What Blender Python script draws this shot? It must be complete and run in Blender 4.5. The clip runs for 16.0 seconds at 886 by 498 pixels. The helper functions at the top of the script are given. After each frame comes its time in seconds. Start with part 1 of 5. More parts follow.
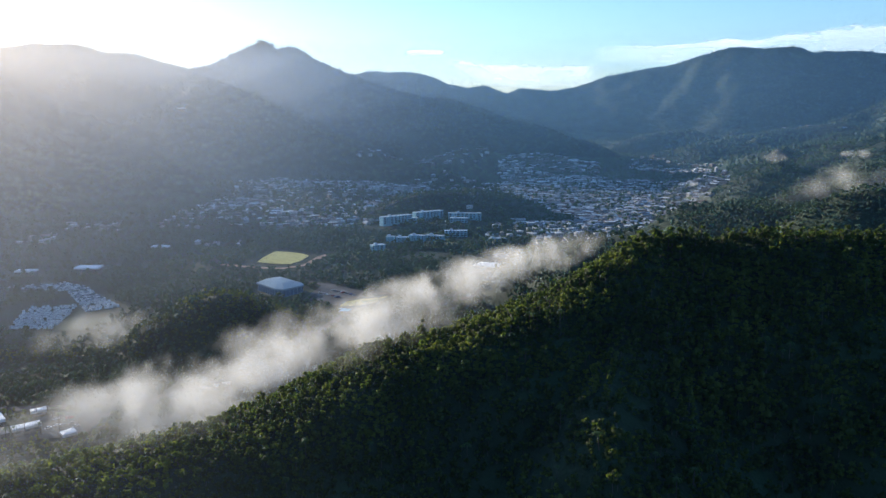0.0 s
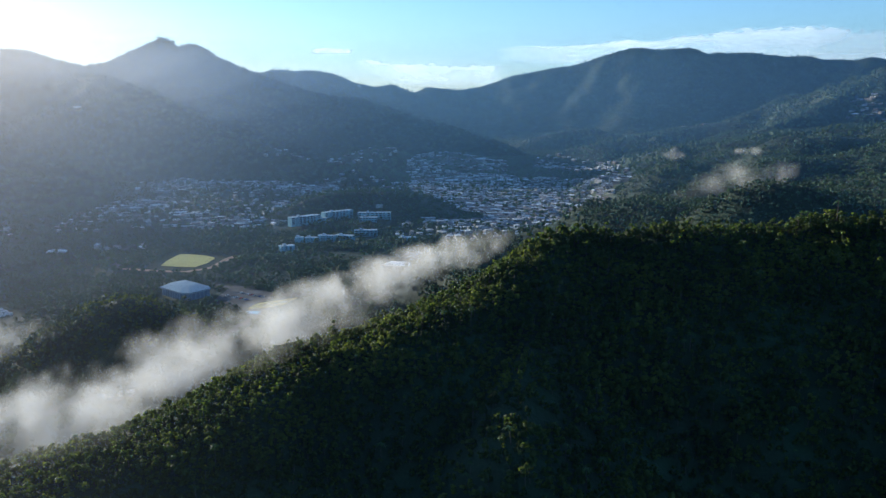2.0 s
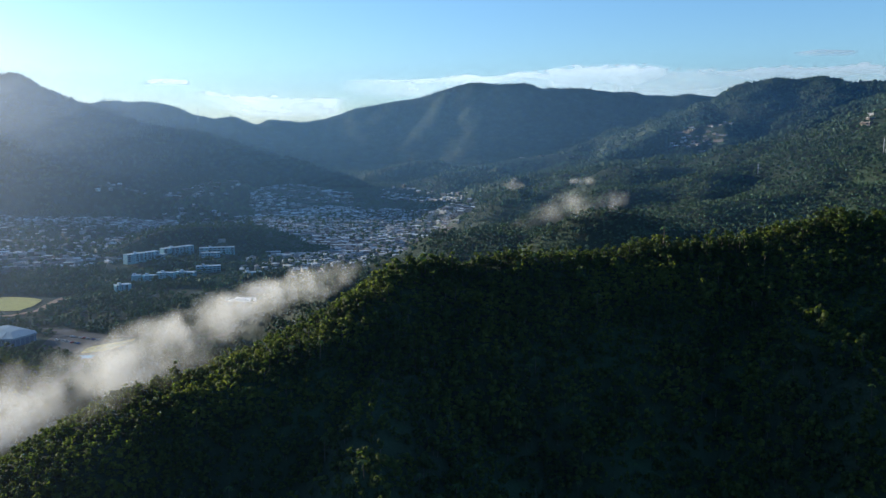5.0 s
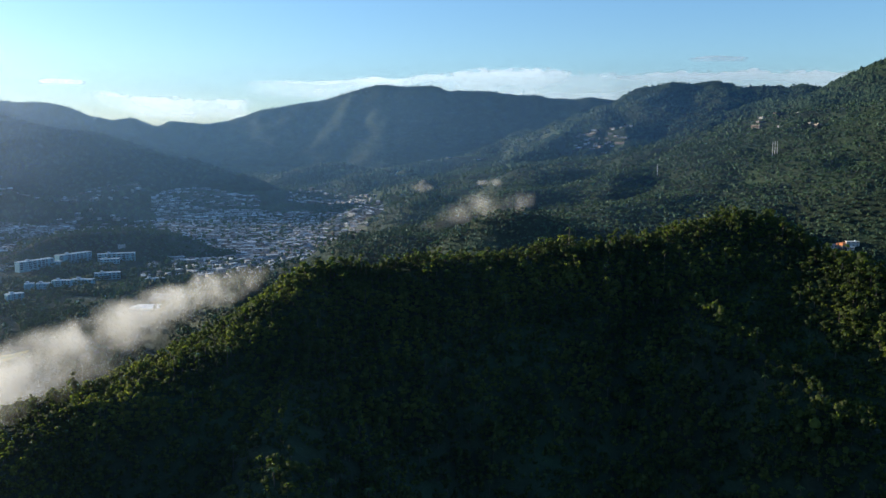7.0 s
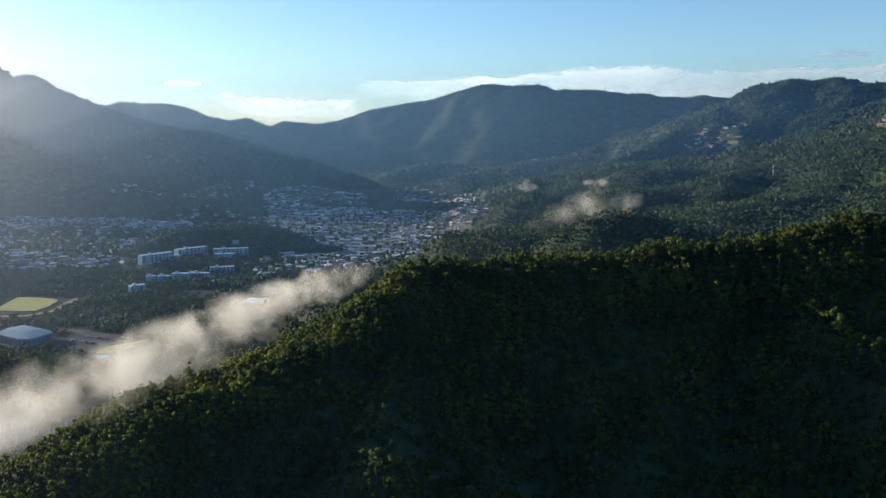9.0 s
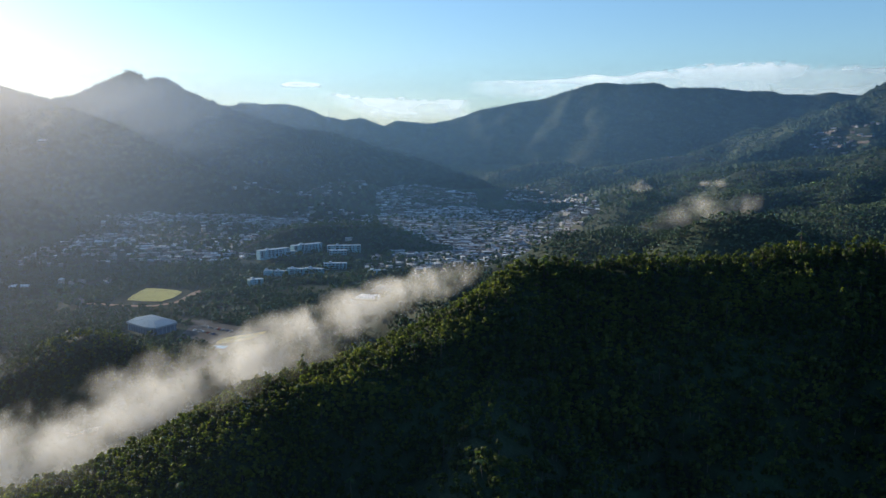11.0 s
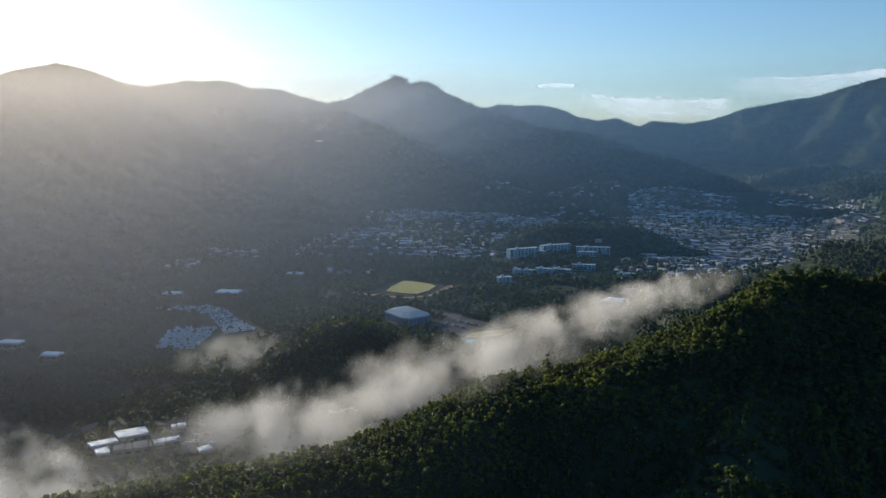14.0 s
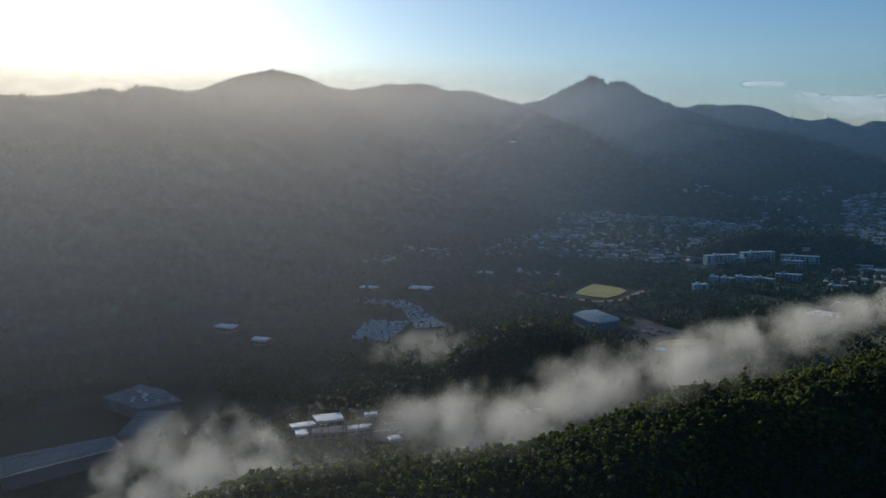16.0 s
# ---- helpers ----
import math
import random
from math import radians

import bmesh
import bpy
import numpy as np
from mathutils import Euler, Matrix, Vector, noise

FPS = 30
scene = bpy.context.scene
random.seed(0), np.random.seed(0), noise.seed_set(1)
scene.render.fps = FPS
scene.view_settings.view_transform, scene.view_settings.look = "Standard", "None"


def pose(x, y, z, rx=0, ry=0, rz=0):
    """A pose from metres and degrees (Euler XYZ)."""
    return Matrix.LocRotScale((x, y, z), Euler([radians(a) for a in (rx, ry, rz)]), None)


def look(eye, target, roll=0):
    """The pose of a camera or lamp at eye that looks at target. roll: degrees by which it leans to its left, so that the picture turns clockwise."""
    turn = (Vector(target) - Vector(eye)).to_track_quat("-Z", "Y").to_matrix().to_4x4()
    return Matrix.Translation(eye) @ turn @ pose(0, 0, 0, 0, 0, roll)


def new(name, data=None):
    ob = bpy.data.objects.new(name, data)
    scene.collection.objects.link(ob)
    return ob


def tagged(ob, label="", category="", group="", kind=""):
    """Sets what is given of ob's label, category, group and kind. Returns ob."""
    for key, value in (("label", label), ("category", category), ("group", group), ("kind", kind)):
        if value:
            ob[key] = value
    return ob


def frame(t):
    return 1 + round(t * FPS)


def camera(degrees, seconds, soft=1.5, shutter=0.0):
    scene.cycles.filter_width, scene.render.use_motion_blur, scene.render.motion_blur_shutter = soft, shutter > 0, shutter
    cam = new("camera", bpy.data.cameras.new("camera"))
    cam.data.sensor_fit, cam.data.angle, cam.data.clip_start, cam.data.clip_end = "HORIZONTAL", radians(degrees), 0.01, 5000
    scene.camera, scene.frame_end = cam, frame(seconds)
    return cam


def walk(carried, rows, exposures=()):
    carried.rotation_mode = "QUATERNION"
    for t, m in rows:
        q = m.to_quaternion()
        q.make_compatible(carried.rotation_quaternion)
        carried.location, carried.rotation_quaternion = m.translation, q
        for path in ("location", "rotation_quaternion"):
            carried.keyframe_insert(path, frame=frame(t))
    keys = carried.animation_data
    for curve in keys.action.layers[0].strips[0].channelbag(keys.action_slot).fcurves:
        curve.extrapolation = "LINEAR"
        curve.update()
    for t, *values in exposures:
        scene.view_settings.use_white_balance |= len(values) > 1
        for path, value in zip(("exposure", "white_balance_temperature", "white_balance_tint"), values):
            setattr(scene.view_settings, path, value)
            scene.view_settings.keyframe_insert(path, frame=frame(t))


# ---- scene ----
import functools

# stops, white balance and tint as the clip's camera adapts
ADAPT = [(0.0, 1.08, 5750, 10), (0.5, 1.0, 5600, 8), (1.2, 0.9, 5450, 6), (5.0, 0.92, 5750, 6), (7.5, 0.97, 6150, 7), (8.5, 1.0, 6400, 8), (12.0, 0.74, 6100, 8), (14.5, 0.29, 6000, 8), (16.0, -0.25, 5800, 6)]
SKY, SKY_DUST, SUN = 0.11, 0.9, 5.0
FOV = 55.56
EYE = (0.0, 0.0, 200.0)
cam = camera(FOV, 16.0)
# seconds, heading clockwise from north, tilt, roll; the drone hovers and turns on the spot
TURN = [
    (0, 1.36, -9.57, -0.07),
    (0.5, 2.80, -9.58, -0.06),
    (1, 4.52, -9.62, -0.02),
    (1.5, 6.01, -9.63, -0.00),
    (2, 7.55, -9.64, -0.02),
    (2.5, 9.14, -9.64, 0.01),
    (3, 10.93, -9.64, 0.05),
    (3.5, 12.96, -9.34, 0.01),
    (4, 14.87, -8.74, -0.01),
    (4.5, 16.58, -8.09, -0.02),
    (5, 18.02, -7.49, -0.01),
    (5.2, 18.66, -7.38, 0.00),
    (5.7, 20.55, -7.34, 0.02),
    (6.2, 22.69, -7.34, 0.02),
    (6.5, 23.71, -7.34, 0.02),
    (6.8, 24.26, -7.34, 0.02),
    (7.05, 24.23, -7.34, 0.02),
    (7.3, 23.62, -7.33, 0.04),
    (7.5, 22.88, -7.33, 0.06),
    (8, 20.82, -7.34, 0.02),
    (8.5, 19.01, -7.36, 0.00),
    (8.7, 18.26, -7.37, 0.00),
    (9.4, 15.63, -7.40, 0.01),
    (10.1, 13.00, -7.40, 0.01),
    (10.8, 10.37, -7.42, 0.00),
    (11, 9.63, -7.42, 0.02),
    (11.5, 7.79, -7.43, -0.03),
    (12, 5.52, -7.43, -0.03),
    (12.5, 2.54, -7.42, 0.01),
    (13, -0.77, -7.40, -0.00),
    (13.5, -4.09, -7.41, 0.00),
    (14, -7.35, -7.37, -0.01),
    (14.5, -10.58, -7.36, 0.01),
    (15, -13.77, -7.34, 0.00),
    (15.5, -17.41, -7.31, 0.03),
    (16, -20.34, -7.30, 0.05),
]
walk(cam, [(t, Matrix.Translation(EYE) @ Euler((0, 0, radians(-head))).to_matrix().to_4x4()
            @ pose(0, 0, 0, 90 + tilt, 0, 0) @ pose(0, 0, 0, 0, 0, roll)) for t, head, tilt, roll in TURN],
     exposures=ADAPT)

# ---- light ----
scene.cycles.transparent_max_bounces = 64
SUN_AZ, SUN_EL = -44.0, 12.35
world = bpy.data.worlds.new("world")
scene.world = world
world.use_nodes = True
wn = world.node_tree
wn.nodes.clear()
sky = wn.nodes.new("ShaderNodeTexSky")
sky.sky_type, sky.sun_disc = "NISHITA", False
sky.sun_elevation, sky.sun_rotation = radians(SUN_EL), radians(SUN_AZ)
sky.altitude, sky.air_density, sky.dust_density, sky.ozone_density = 300, 1.0, SKY_DUST, 4.0
back = wn.nodes.new("ShaderNodeBackground")
back.inputs["Strength"].default_value = SKY
wout = wn.nodes.new("ShaderNodeOutputWorld")
wn.links.new(sky.outputs[0], back.inputs["Color"])
wn.links.new(back.outputs[0], wout.inputs["Surface"])
sun = new("sun", bpy.data.lights.new("sun", "SUN"))
sun.data.energy, sun.data.angle, sun.data.color = SUN, radians(0.6), (1.0, 0.84, 0.62)
sa, se = radians(SUN_AZ), radians(SUN_EL)
SUN_WAY = Vector((math.sin(sa) * math.cos(se), math.cos(sa) * math.cos(se), math.sin(se)))
sun.matrix_world = look((0, 0, 900), Vector((0, 0, 900)) - SUN_WAY)


# ---- materials ----
def material(name, colors, scale=1.0, rough=0.9, bump=0.0, bump_scale=8.0, translucent=0.0, island=0.0, coord="Object",
             metallic=0.0, fine=None, alpha=1.0, per_object=False):
    """Two-scale noise between the given colours; island: random tint of each piece."""
    m = bpy.data.materials.new(name)
    m.use_nodes = True
    nt = m.node_tree
    nt.nodes.clear()
    out = nt.nodes.new("ShaderNodeOutputMaterial")
    bs = nt.nodes.new("ShaderNodeBsdfPrincipled")
    bs.inputs["Roughness"].default_value = rough
    bs.inputs["Metallic"].default_value = metallic
    bs.inputs["Specular IOR Level"].default_value = 0.25
    tc = nt.nodes.new("ShaderNodeTexCoord")
    n1 = nt.nodes.new("ShaderNodeTexNoise")
    n1.inputs["Scale"].default_value, n1.inputs["Detail"].default_value = scale, 6
    nt.links.new(tc.outputs[coord], n1.inputs["Vector"])
    ramp = nt.nodes.new("ShaderNodeValToRGB")
    el = ramp.color_ramp.elements
    while len(el) < len(colors):
        el.new(0.5)
    for i, c in enumerate(colors):
        el[i].position = 0.28 + 0.44 * i / max(1, len(colors) - 1)
        el[i].color = (*c, 1)
    fac = n1.outputs["Fac"]
    if island:
        src = nt.nodes.new("ShaderNodeObjectInfo" if per_object else "ShaderNodeNewGeometry")
        rnd = src.outputs["Random" if per_object else "Random Per Island"]
        mix = nt.nodes.new("ShaderNodeMix")
        mix.inputs[0].default_value = island
        nt.links.new(fac, mix.inputs[2])
        nt.links.new(rnd, mix.inputs[3])
        fac = mix.outputs[0]
    nt.links.new(fac, ramp.inputs["Fac"])
    color = ramp.outputs["Color"]
    n2 = nt.nodes.new("ShaderNodeTexNoise")
    n2.inputs["Scale"].default_value, n2.inputs["Detail"].default_value = fine or scale * 9, 4
    nt.links.new(tc.outputs[coord], n2.inputs["Vector"])
    hsv = nt.nodes.new("ShaderNodeHueSaturation")
    mr = nt.nodes.new("ShaderNodeMapRange")
    mr.inputs["To Min"].default_value, mr.inputs["To Max"].default_value = 0.72, 1.28
    nt.links.new(n2.outputs["Fac"], mr.inputs["Value"])
    nt.links.new(mr.outputs[0], hsv.inputs["Value"])
    nt.links.new(color, hsv.inputs["Color"])
    nt.links.new(hsv.outputs[0], bs.inputs["Base Color"])
    if bump:
        b = nt.nodes.new("ShaderNodeBump")
        n3 = nt.nodes.new("ShaderNodeTexNoise")
        n3.inputs["Scale"].default_value, n3.inputs["Detail"].default_value = bump_scale, 5
        nt.links.new(tc.outputs[coord], n3.inputs["Vector"])
        b.inputs["Distance"].default_value, b.inputs["Strength"].default_value = bump, 1.0
        nt.links.new(n3.outputs["Fac"], b.inputs["Height"])
        nt.links.new(b.outputs[0], bs.inputs["Normal"])
    surf = bs.outputs[0]
    if translucent:
        tr = nt.nodes.new("ShaderNodeBsdfTranslucent")
        glow = nt.nodes.new("ShaderNodeMix")
        glow.data_type, glow.blend_type = "RGBA", "MULTIPLY"
        glow.inputs[0].default_value, glow.inputs[7].default_value = 1.0, (2.4, 2.35, 0.75, 1)
        nt.links.new(hsv.outputs[0], glow.inputs[6])
        nt.links.new(glow.outputs[2], tr.inputs["Color"])
        mx = nt.nodes.new("ShaderNodeMixShader")
        mx.inputs[0].default_value = translucent
        nt.links.new(surf, mx.inputs[1])
        nt.links.new(tr.outputs[0], mx.inputs[2])
        surf = mx.outputs[0]
    if alpha < 1:
        tp = nt.nodes.new("ShaderNodeBsdfTransparent")
        mx = nt.nodes.new("ShaderNodeMixShader")
        mx.inputs[0].default_value = alpha
        nt.links.new(tp.outputs[0], mx.inputs[1])
        nt.links.new(surf, mx.inputs[2])
        surf = mx.outputs[0]
    nt.links.new(surf, out.inputs["Surface"])
    return m


M_GROUND = material("undergrowth", [(0.008, 0.016, 0.006), (0.018, 0.03, 0.011), (0.024, 0.048, 0.02)], 0.02, rough=0.8, bump=1.6, bump_scale=0.35, fine=0.6)
M_LEAF = material("leaf_mass", [(0.016, 0.03, 0.01), (0.044, 0.066, 0.018), (0.114, 0.135, 0.032)], 0.03, rough=0.6, translucent=0.58, island=0.2, fine=1.3, bump=0.5, bump_scale=1.1)
# bluer, greyer copy of the leaves: some distance haze is in the colour
M_LEAF_FAR = material("hazed_far_leaf", [(0.023, 0.046, 0.025), (0.034, 0.062, 0.032), (0.052, 0.084, 0.04)], 0.012, rough=0.75, translucent=0.16, island=0.22, fine=0.3, bump=1.2, bump_scale=0.4)
M_PALM = material("palm_frond", [(0.03, 0.06, 0.015), (0.06, 0.1, 0.025)], 0.3, rough=0.5, translucent=0.3, island=0.4)
M_BARK = material("bark", [(0.05, 0.04, 0.03), (0.12, 0.1, 0.08)], 0.4, bump=0.05, bump_scale=3)
M_WALL = material("painted_concrete", [(0.1, 0.09, 0.08), (0.2, 0.17, 0.14), (0.18, 0.2, 0.22), (0.36, 0.35, 0.33)], 0.02, island=0.8, bump=0.01, bump_scale=2)
M_ROOF = material("roof_sheet", [(0.12, 0.075, 0.06), (0.18, 0.185, 0.19), (0.3, 0.31, 0.32), (0.58, 0.58, 0.56)], 0.02, island=0.8, rough=0.5)
M_YARDS = material("paved_yards", [(0.035, 0.05, 0.022), (0.06, 0.07, 0.045), (0.14, 0.135, 0.125)], 0.03, fine=0.14)
M_ROOF_WHITE = material("white_roof", [(0.66, 0.67, 0.66), (0.8, 0.8, 0.78)], 0.05, rough=0.5, fine=0.6, metallic=0.4)
M_ROOF_GREY = material("grey_roof", [(0.11, 0.115, 0.12), (0.19, 0.195, 0.2)], 0.05, rough=0.9, fine=0.6)
M_ROOF_BLUE = material("pale_blue_roof", [(0.16, 0.25, 0.31), (0.22, 0.31, 0.37)], 0.05, rough=0.75, fine=0.8)
M_APT = material("apartment_paint", [(0.2, 0.37, 0.43), (0.26, 0.43, 0.48)], 0.05, fine=0.5)
M_APT_TRIM = material("apartment_trim", [(0.34, 0.44, 0.5), (0.44, 0.52, 0.56)], 0.1, fine=0.6)
M_GLASS = material("dark_window", [(0.02, 0.025, 0.03), (0.05, 0.055, 0.06)], 0.3, rough=0.15)
M_FIELD = material("dry_turf", [(0.36, 0.33, 0.075), (0.48, 0.42, 0.12), (0.42, 0.38, 0.1)], 0.03, fine=0.4)
# duller copy of the dry turf: the veiling mist is in its colour
M_FIELD_MISTED = material("misted_turf", [(0.2, 0.19, 0.06), (0.32, 0.28, 0.09), (0.14, 0.16, 0.05)], 0.06, fine=0.5)
M_GRASS = material("meadow_grass", [(0.02, 0.038, 0.012), (0.042, 0.06, 0.02)], 0.03, fine=0.4)
M_CLAY = material("red_clay", [(0.24, 0.16, 0.1), (0.32, 0.22, 0.14)], 0.05, fine=0.6)
M_ASPHALT = material("asphalt", [(0.05, 0.05, 0.05), (0.085, 0.083, 0.08)], 0.05, fine=1.0)
M_ARENA = material("blue_wall_sheet", [(0.07, 0.12, 0.19), (0.1, 0.16, 0.24)], 0.1, rough=0.6, fine=0.9)
M_POOL = material("pool_water", [(0.05, 0.22, 0.4), (0.08, 0.3, 0.5)], 0.2, rough=0.1)
M_METAL = material("galvanised_steel", [(0.3, 0.3, 0.3), (0.42, 0.42, 0.42)], 0.5, rough=0.5, metallic=0.6)
M_TOMB = material("whitewashed_tomb", [(0.12, 0.14, 0.16), (0.3, 0.33, 0.35), (0.6, 0.63, 0.64)], 0.1, island=0.6)
for m in (M_ROOF, M_ROOF_WHITE):
    m.node_tree.nodes["Principled BSDF"].inputs["Specular IOR Level"].default_value = 0.5
M_ORANGE = material("orange_roof", [(0.5, 0.17, 0.06), (0.62, 0.24, 0.09)], 0.2)


# ---- shape of the land ----
def lattice(ix, iy, seed):
    n = (ix.astype(np.int64) * 374761393 + iy.astype(np.int64) * 668265263 + seed * 974634757) & 0x7FFFFFFF
    n = ((n ^ (n >> 13)) * 1274126177) & 0x7FFFFFFF
    n = ((n ^ (n >> 16)) * 668265263) & 0x7FFFFFFF
    return ((n ^ (n >> 15)) & 0xFFFF) / 32767.5 - 1


def value(x, y, seed=0):
    """Smooth noise from -1 to 1."""
    ix, iy = np.floor(x), np.floor(y)
    fx, fy = x - ix, y - iy
    fx, fy = fx * fx * (3 - 2 * fx), fy * fy * (3 - 2 * fy)
    a, b = lattice(ix, iy, seed), lattice(ix + 1, iy, seed)
    c, d = lattice(ix, iy + 1, seed), lattice(ix + 1, iy + 1, seed)
    return (a + (b - a) * fx) * (1 - fy) + (c + (d - c) * fx) * fy


def fbm(x, y, octaves=4, seed=0):
    total, amp = 0, 0.5
    for o in range(octaves):
        total = total + amp * value(x, y, seed + o)
        x, y, amp = x * 2.03 + 17.1, y * 2.03 - 9.7, amp * 0.5
    return total


def fbm3(x, y, z, octaves=4, seed=0):
    """Noise in space, from about -1 to 1."""
    total, amp = 0, 0.5
    for o in range(octaves):
        iz = np.floor(z)
        u = z - iz
        u = u * u * (3 - 2 * u)
        k = iz.astype(np.int64) * 131 + seed + o
        total = total + amp * (value(x, y, k) * (1 - u) + value(x, y, k + 131) * u)
        x, y, z, amp = x * 2.03 + 17.1, y * 2.03 - 9.7, z * 2.03 + 5.3, amp * 0.5
    return total


# crest lines of the hills (east, north, height) and the fall of their sides
CRESTS = {
    "left_range": [(-1296, 1176, 286), (-1294, 1251, 284), (-1287, 1329, 292), (-1278, 1406, 307), (-1356, 1560, 305), (-1385, 1683, 332), (-1367, 1810, 323), (-1438, 2045, 350), (-1602, 2357, 400), (-1684, 2721, 459), (-1625, 2872, 444), (-1560, 2908, 409), (-1474, 2952, 393), (-1357, 3008, 417), (-1237, 3060, 422), (-1135, 3099, 398), (-1016, 3087, 389), (-905, 3017, 354), (-796, 2893, 327)],
    "main_peak": [(-796, 2893, 327), (-710, 2915, 346), (-635, 2932, 384), (-578, 2944, 410), (-548, 2949, 431), (-525, 2954, 420), (-495, 2959, 397), (-461, 2964, 413), (-435, 2968, 405), (-364, 2927, 361), (-249, 2889, 311), (-70, 2849, 251), (125, 2747, 221), (276, 2736, 168), (377, 2674, 144), (439, 2613, 119), (531, 2545, 88), (602, 2478, 49)],
    "house_spur": [(-719, 2551, 288), (-607, 2425, 286), (-506, 2346, 256), (-411, 2263, 216), (-316, 2228, 174), (-273, 2183, 143), (-151, 2095, 107), (-67, 2049, 76), (15, 2000, 60), (67, 1949, 51)],
    "back_ridge": [(-335, 4187, 358), (-272, 4191, 381), (-201, 4195, 373), (-63, 4200, 376), (42, 4200, 352), (136, 4198, 315), (221, 4194, 298), (308, 4189, 309), (370, 4184, 281), (415, 4179, 270)],
    "right_mount": [(415, 4177, 270), (483, 4162, 292), (598, 4140, 285), (713, 4114, 288), (882, 4073, 350), (1037, 4028, 375), (1192, 3977, 402), (1307, 3933, 443), (1421, 3885, 470), (1520, 3839, 462), (1643, 3780, 464), (1714, 3740, 441), (1845, 3668, 443), (1996, 3579, 418), (2073, 3526, 420), (2127, 3485, 401), (2211, 3423, 399), (2273, 3373, 406), (2375, 3293, 387)],
    "right_peak": [(1206, 2190, 150), (1342, 2227, 196), (1509, 2299, 242), (1667, 2373, 300), (1784, 2412, 356), (1828, 2378, 384), (1886, 2333, 396), (1956, 2275, 392), (2009, 2228, 400), (2061, 2180, 378), (2123, 2120, 381), (2170, 2072, 374), (2203, 2036, 385), (2237, 1999, 365), (2301, 1925, 339)],
    "far_right": [(1864, 1666, 336), (1883, 1568, 382), (1905, 1460, 417), (2003, 1322, 433)],
    "right_shoulder": [(1808, 1624, 316), (1725, 1654, 285), (1652, 1671, 264), (1591, 1702, 253), (1512, 1733, 239), (1448, 1761, 214), (1376, 1767, 185), (1298, 1764, 163)],
    "right_slope": [(1154, 1755, 159), (1193, 1605, 170), (1239, 1506, 200), (1292, 1394, 235), (1325, 1291, 255), (1343, 1198, 260), (1347, 1117, 267), (1377, 997, 279)],
    "east_bench": [(646, 915, 112), (836, 929, 131), (913, 853, 141), (940, 746, 152)],
    "lit_hill": [(577, 1652, 64), (627, 1634, 90), (687, 1610, 94), (730, 1590, 84), (750, 1525, 58)],
    "mid_hill": [(594, 2377, 50), (683, 2353, 79), (768, 2326, 102), (852, 2297, 106), (927, 2214, 94)],
    "foot_hills": [(964, 2608, 106), (1041, 2653, 115), (1149, 2663, 131), (1259, 2646, 146), (1363, 2616, 152), (1424, 2526, 149)],
    "far_hillocks": [(680, 2768, 95), (747, 2802, 109), (826, 2832, 121), (883, 2815, 124), (932, 2746, 108)],
    "bench_hill": [(785, 1785, 76), (842, 1814, 93), (918, 1833, 107), (978, 1802, 110), (1006, 1729, 105)],
    "dark_hill": [(392, 810, 105), (408, 802, 118), (424, 794, 123), (440, 785, 125), (461, 773, 123), (481, 761, 115), (496, 751, 107)],
    "town_hill": [(-66, 1458, 29), (-33, 1480, 41), (1, 1500, 47), (36, 1505, 49), (89, 1502, 49), (142, 1483, 46), (185, 1458, 34), (212, 1424, 16)],
    "foot_a": [(-20, 2120, 59), (43, 2150, 75), (101, 2178, 90), (153, 2175, 93), (184, 2152, 77), (225, 2108, 56)],
    "foot_b": [(196, 2221, 50), (254, 2246, 72), (320, 2257, 77), (373, 2229, 65), (438, 2187, 49)],
    "knoll": [(-207, 689, 28), (-193, 699, 38), (-174, 709, 43), (-156, 713, 39), (-137, 717, 26)],
    "left_hill": [(-676, 595, 5), (-670, 742, 14), (-688, 921, 37), (-663, 988, 23)],
    "near_ridge": [(-239, 165, 65), (-215, 230, 60), (-205, 252, 56), (-185, 291, 58), (-165, 314, 55), (-137, 344, 52), (-104, 371, 51), (-81, 387, 56), (-56, 401, 63), (-19, 445, 70), (7, 455, 73), (36, 464, 80), (68, 475, 88), (85, 483, 94), (103, 489, 103), (128, 504, 112), (157, 517, 115), (179, 525, 111), (211, 524, 118), (247, 519, 119), (285, 516, 117), (311, 513, 121), (349, 500, 122), (390, 489, 130), (426, 478, 138), (449, 470, 144), (463, 456, 142), (466, 438, 133), (474, 415, 121), (481, 391, 116), (491, 346, 104)],
    "rib_east": [(377, 454, 98), (374, 417, 89), (373, 390, 81), (373, 363, 71), (375, 331, 62), (375, 300, 54)],
    "rib_west": [(148, 540, 108), (124, 476, 91), (108, 437, 78), (97, 409, 68), (83, 382, 60), (79, 355, 53), (79, 337, 45), (75, 326, 35)],
}
FALL = {"left_range": 0.34, "main_peak": 0.5, "house_spur": 0.5, "back_ridge": 0.5,
        "right_mount": 0.6, "right_peak": 0.42, "far_right": 0.4, "right_shoulder": 0.45, "right_slope": 0.21, "east_bench": 0.24, "lit_hill": 0.5, "mid_hill": 0.42, "foot_hills": 0.36, "far_hillocks": 0.4, "bench_hill": 0.4,
        "dark_hill": 1.2, "town_hill": 0.6, "foot_a": 0.32, "foot_b": 0.3, "knoll": 0.95, "near_ridge": 0.76, "rib_east": 0.75, "rib_west": 0.8, "left_hill": 0.16}
GULLY = {"left_range": 210, "main_peak": 190, "house_spur": 150, "back_ridge": 220, "right_mount": 230, "right_peak": 170, "far_right": 160,
         "right_slope": 120, "east_bench": 110, "right_shoulder": 110, "near_ridge": 70}

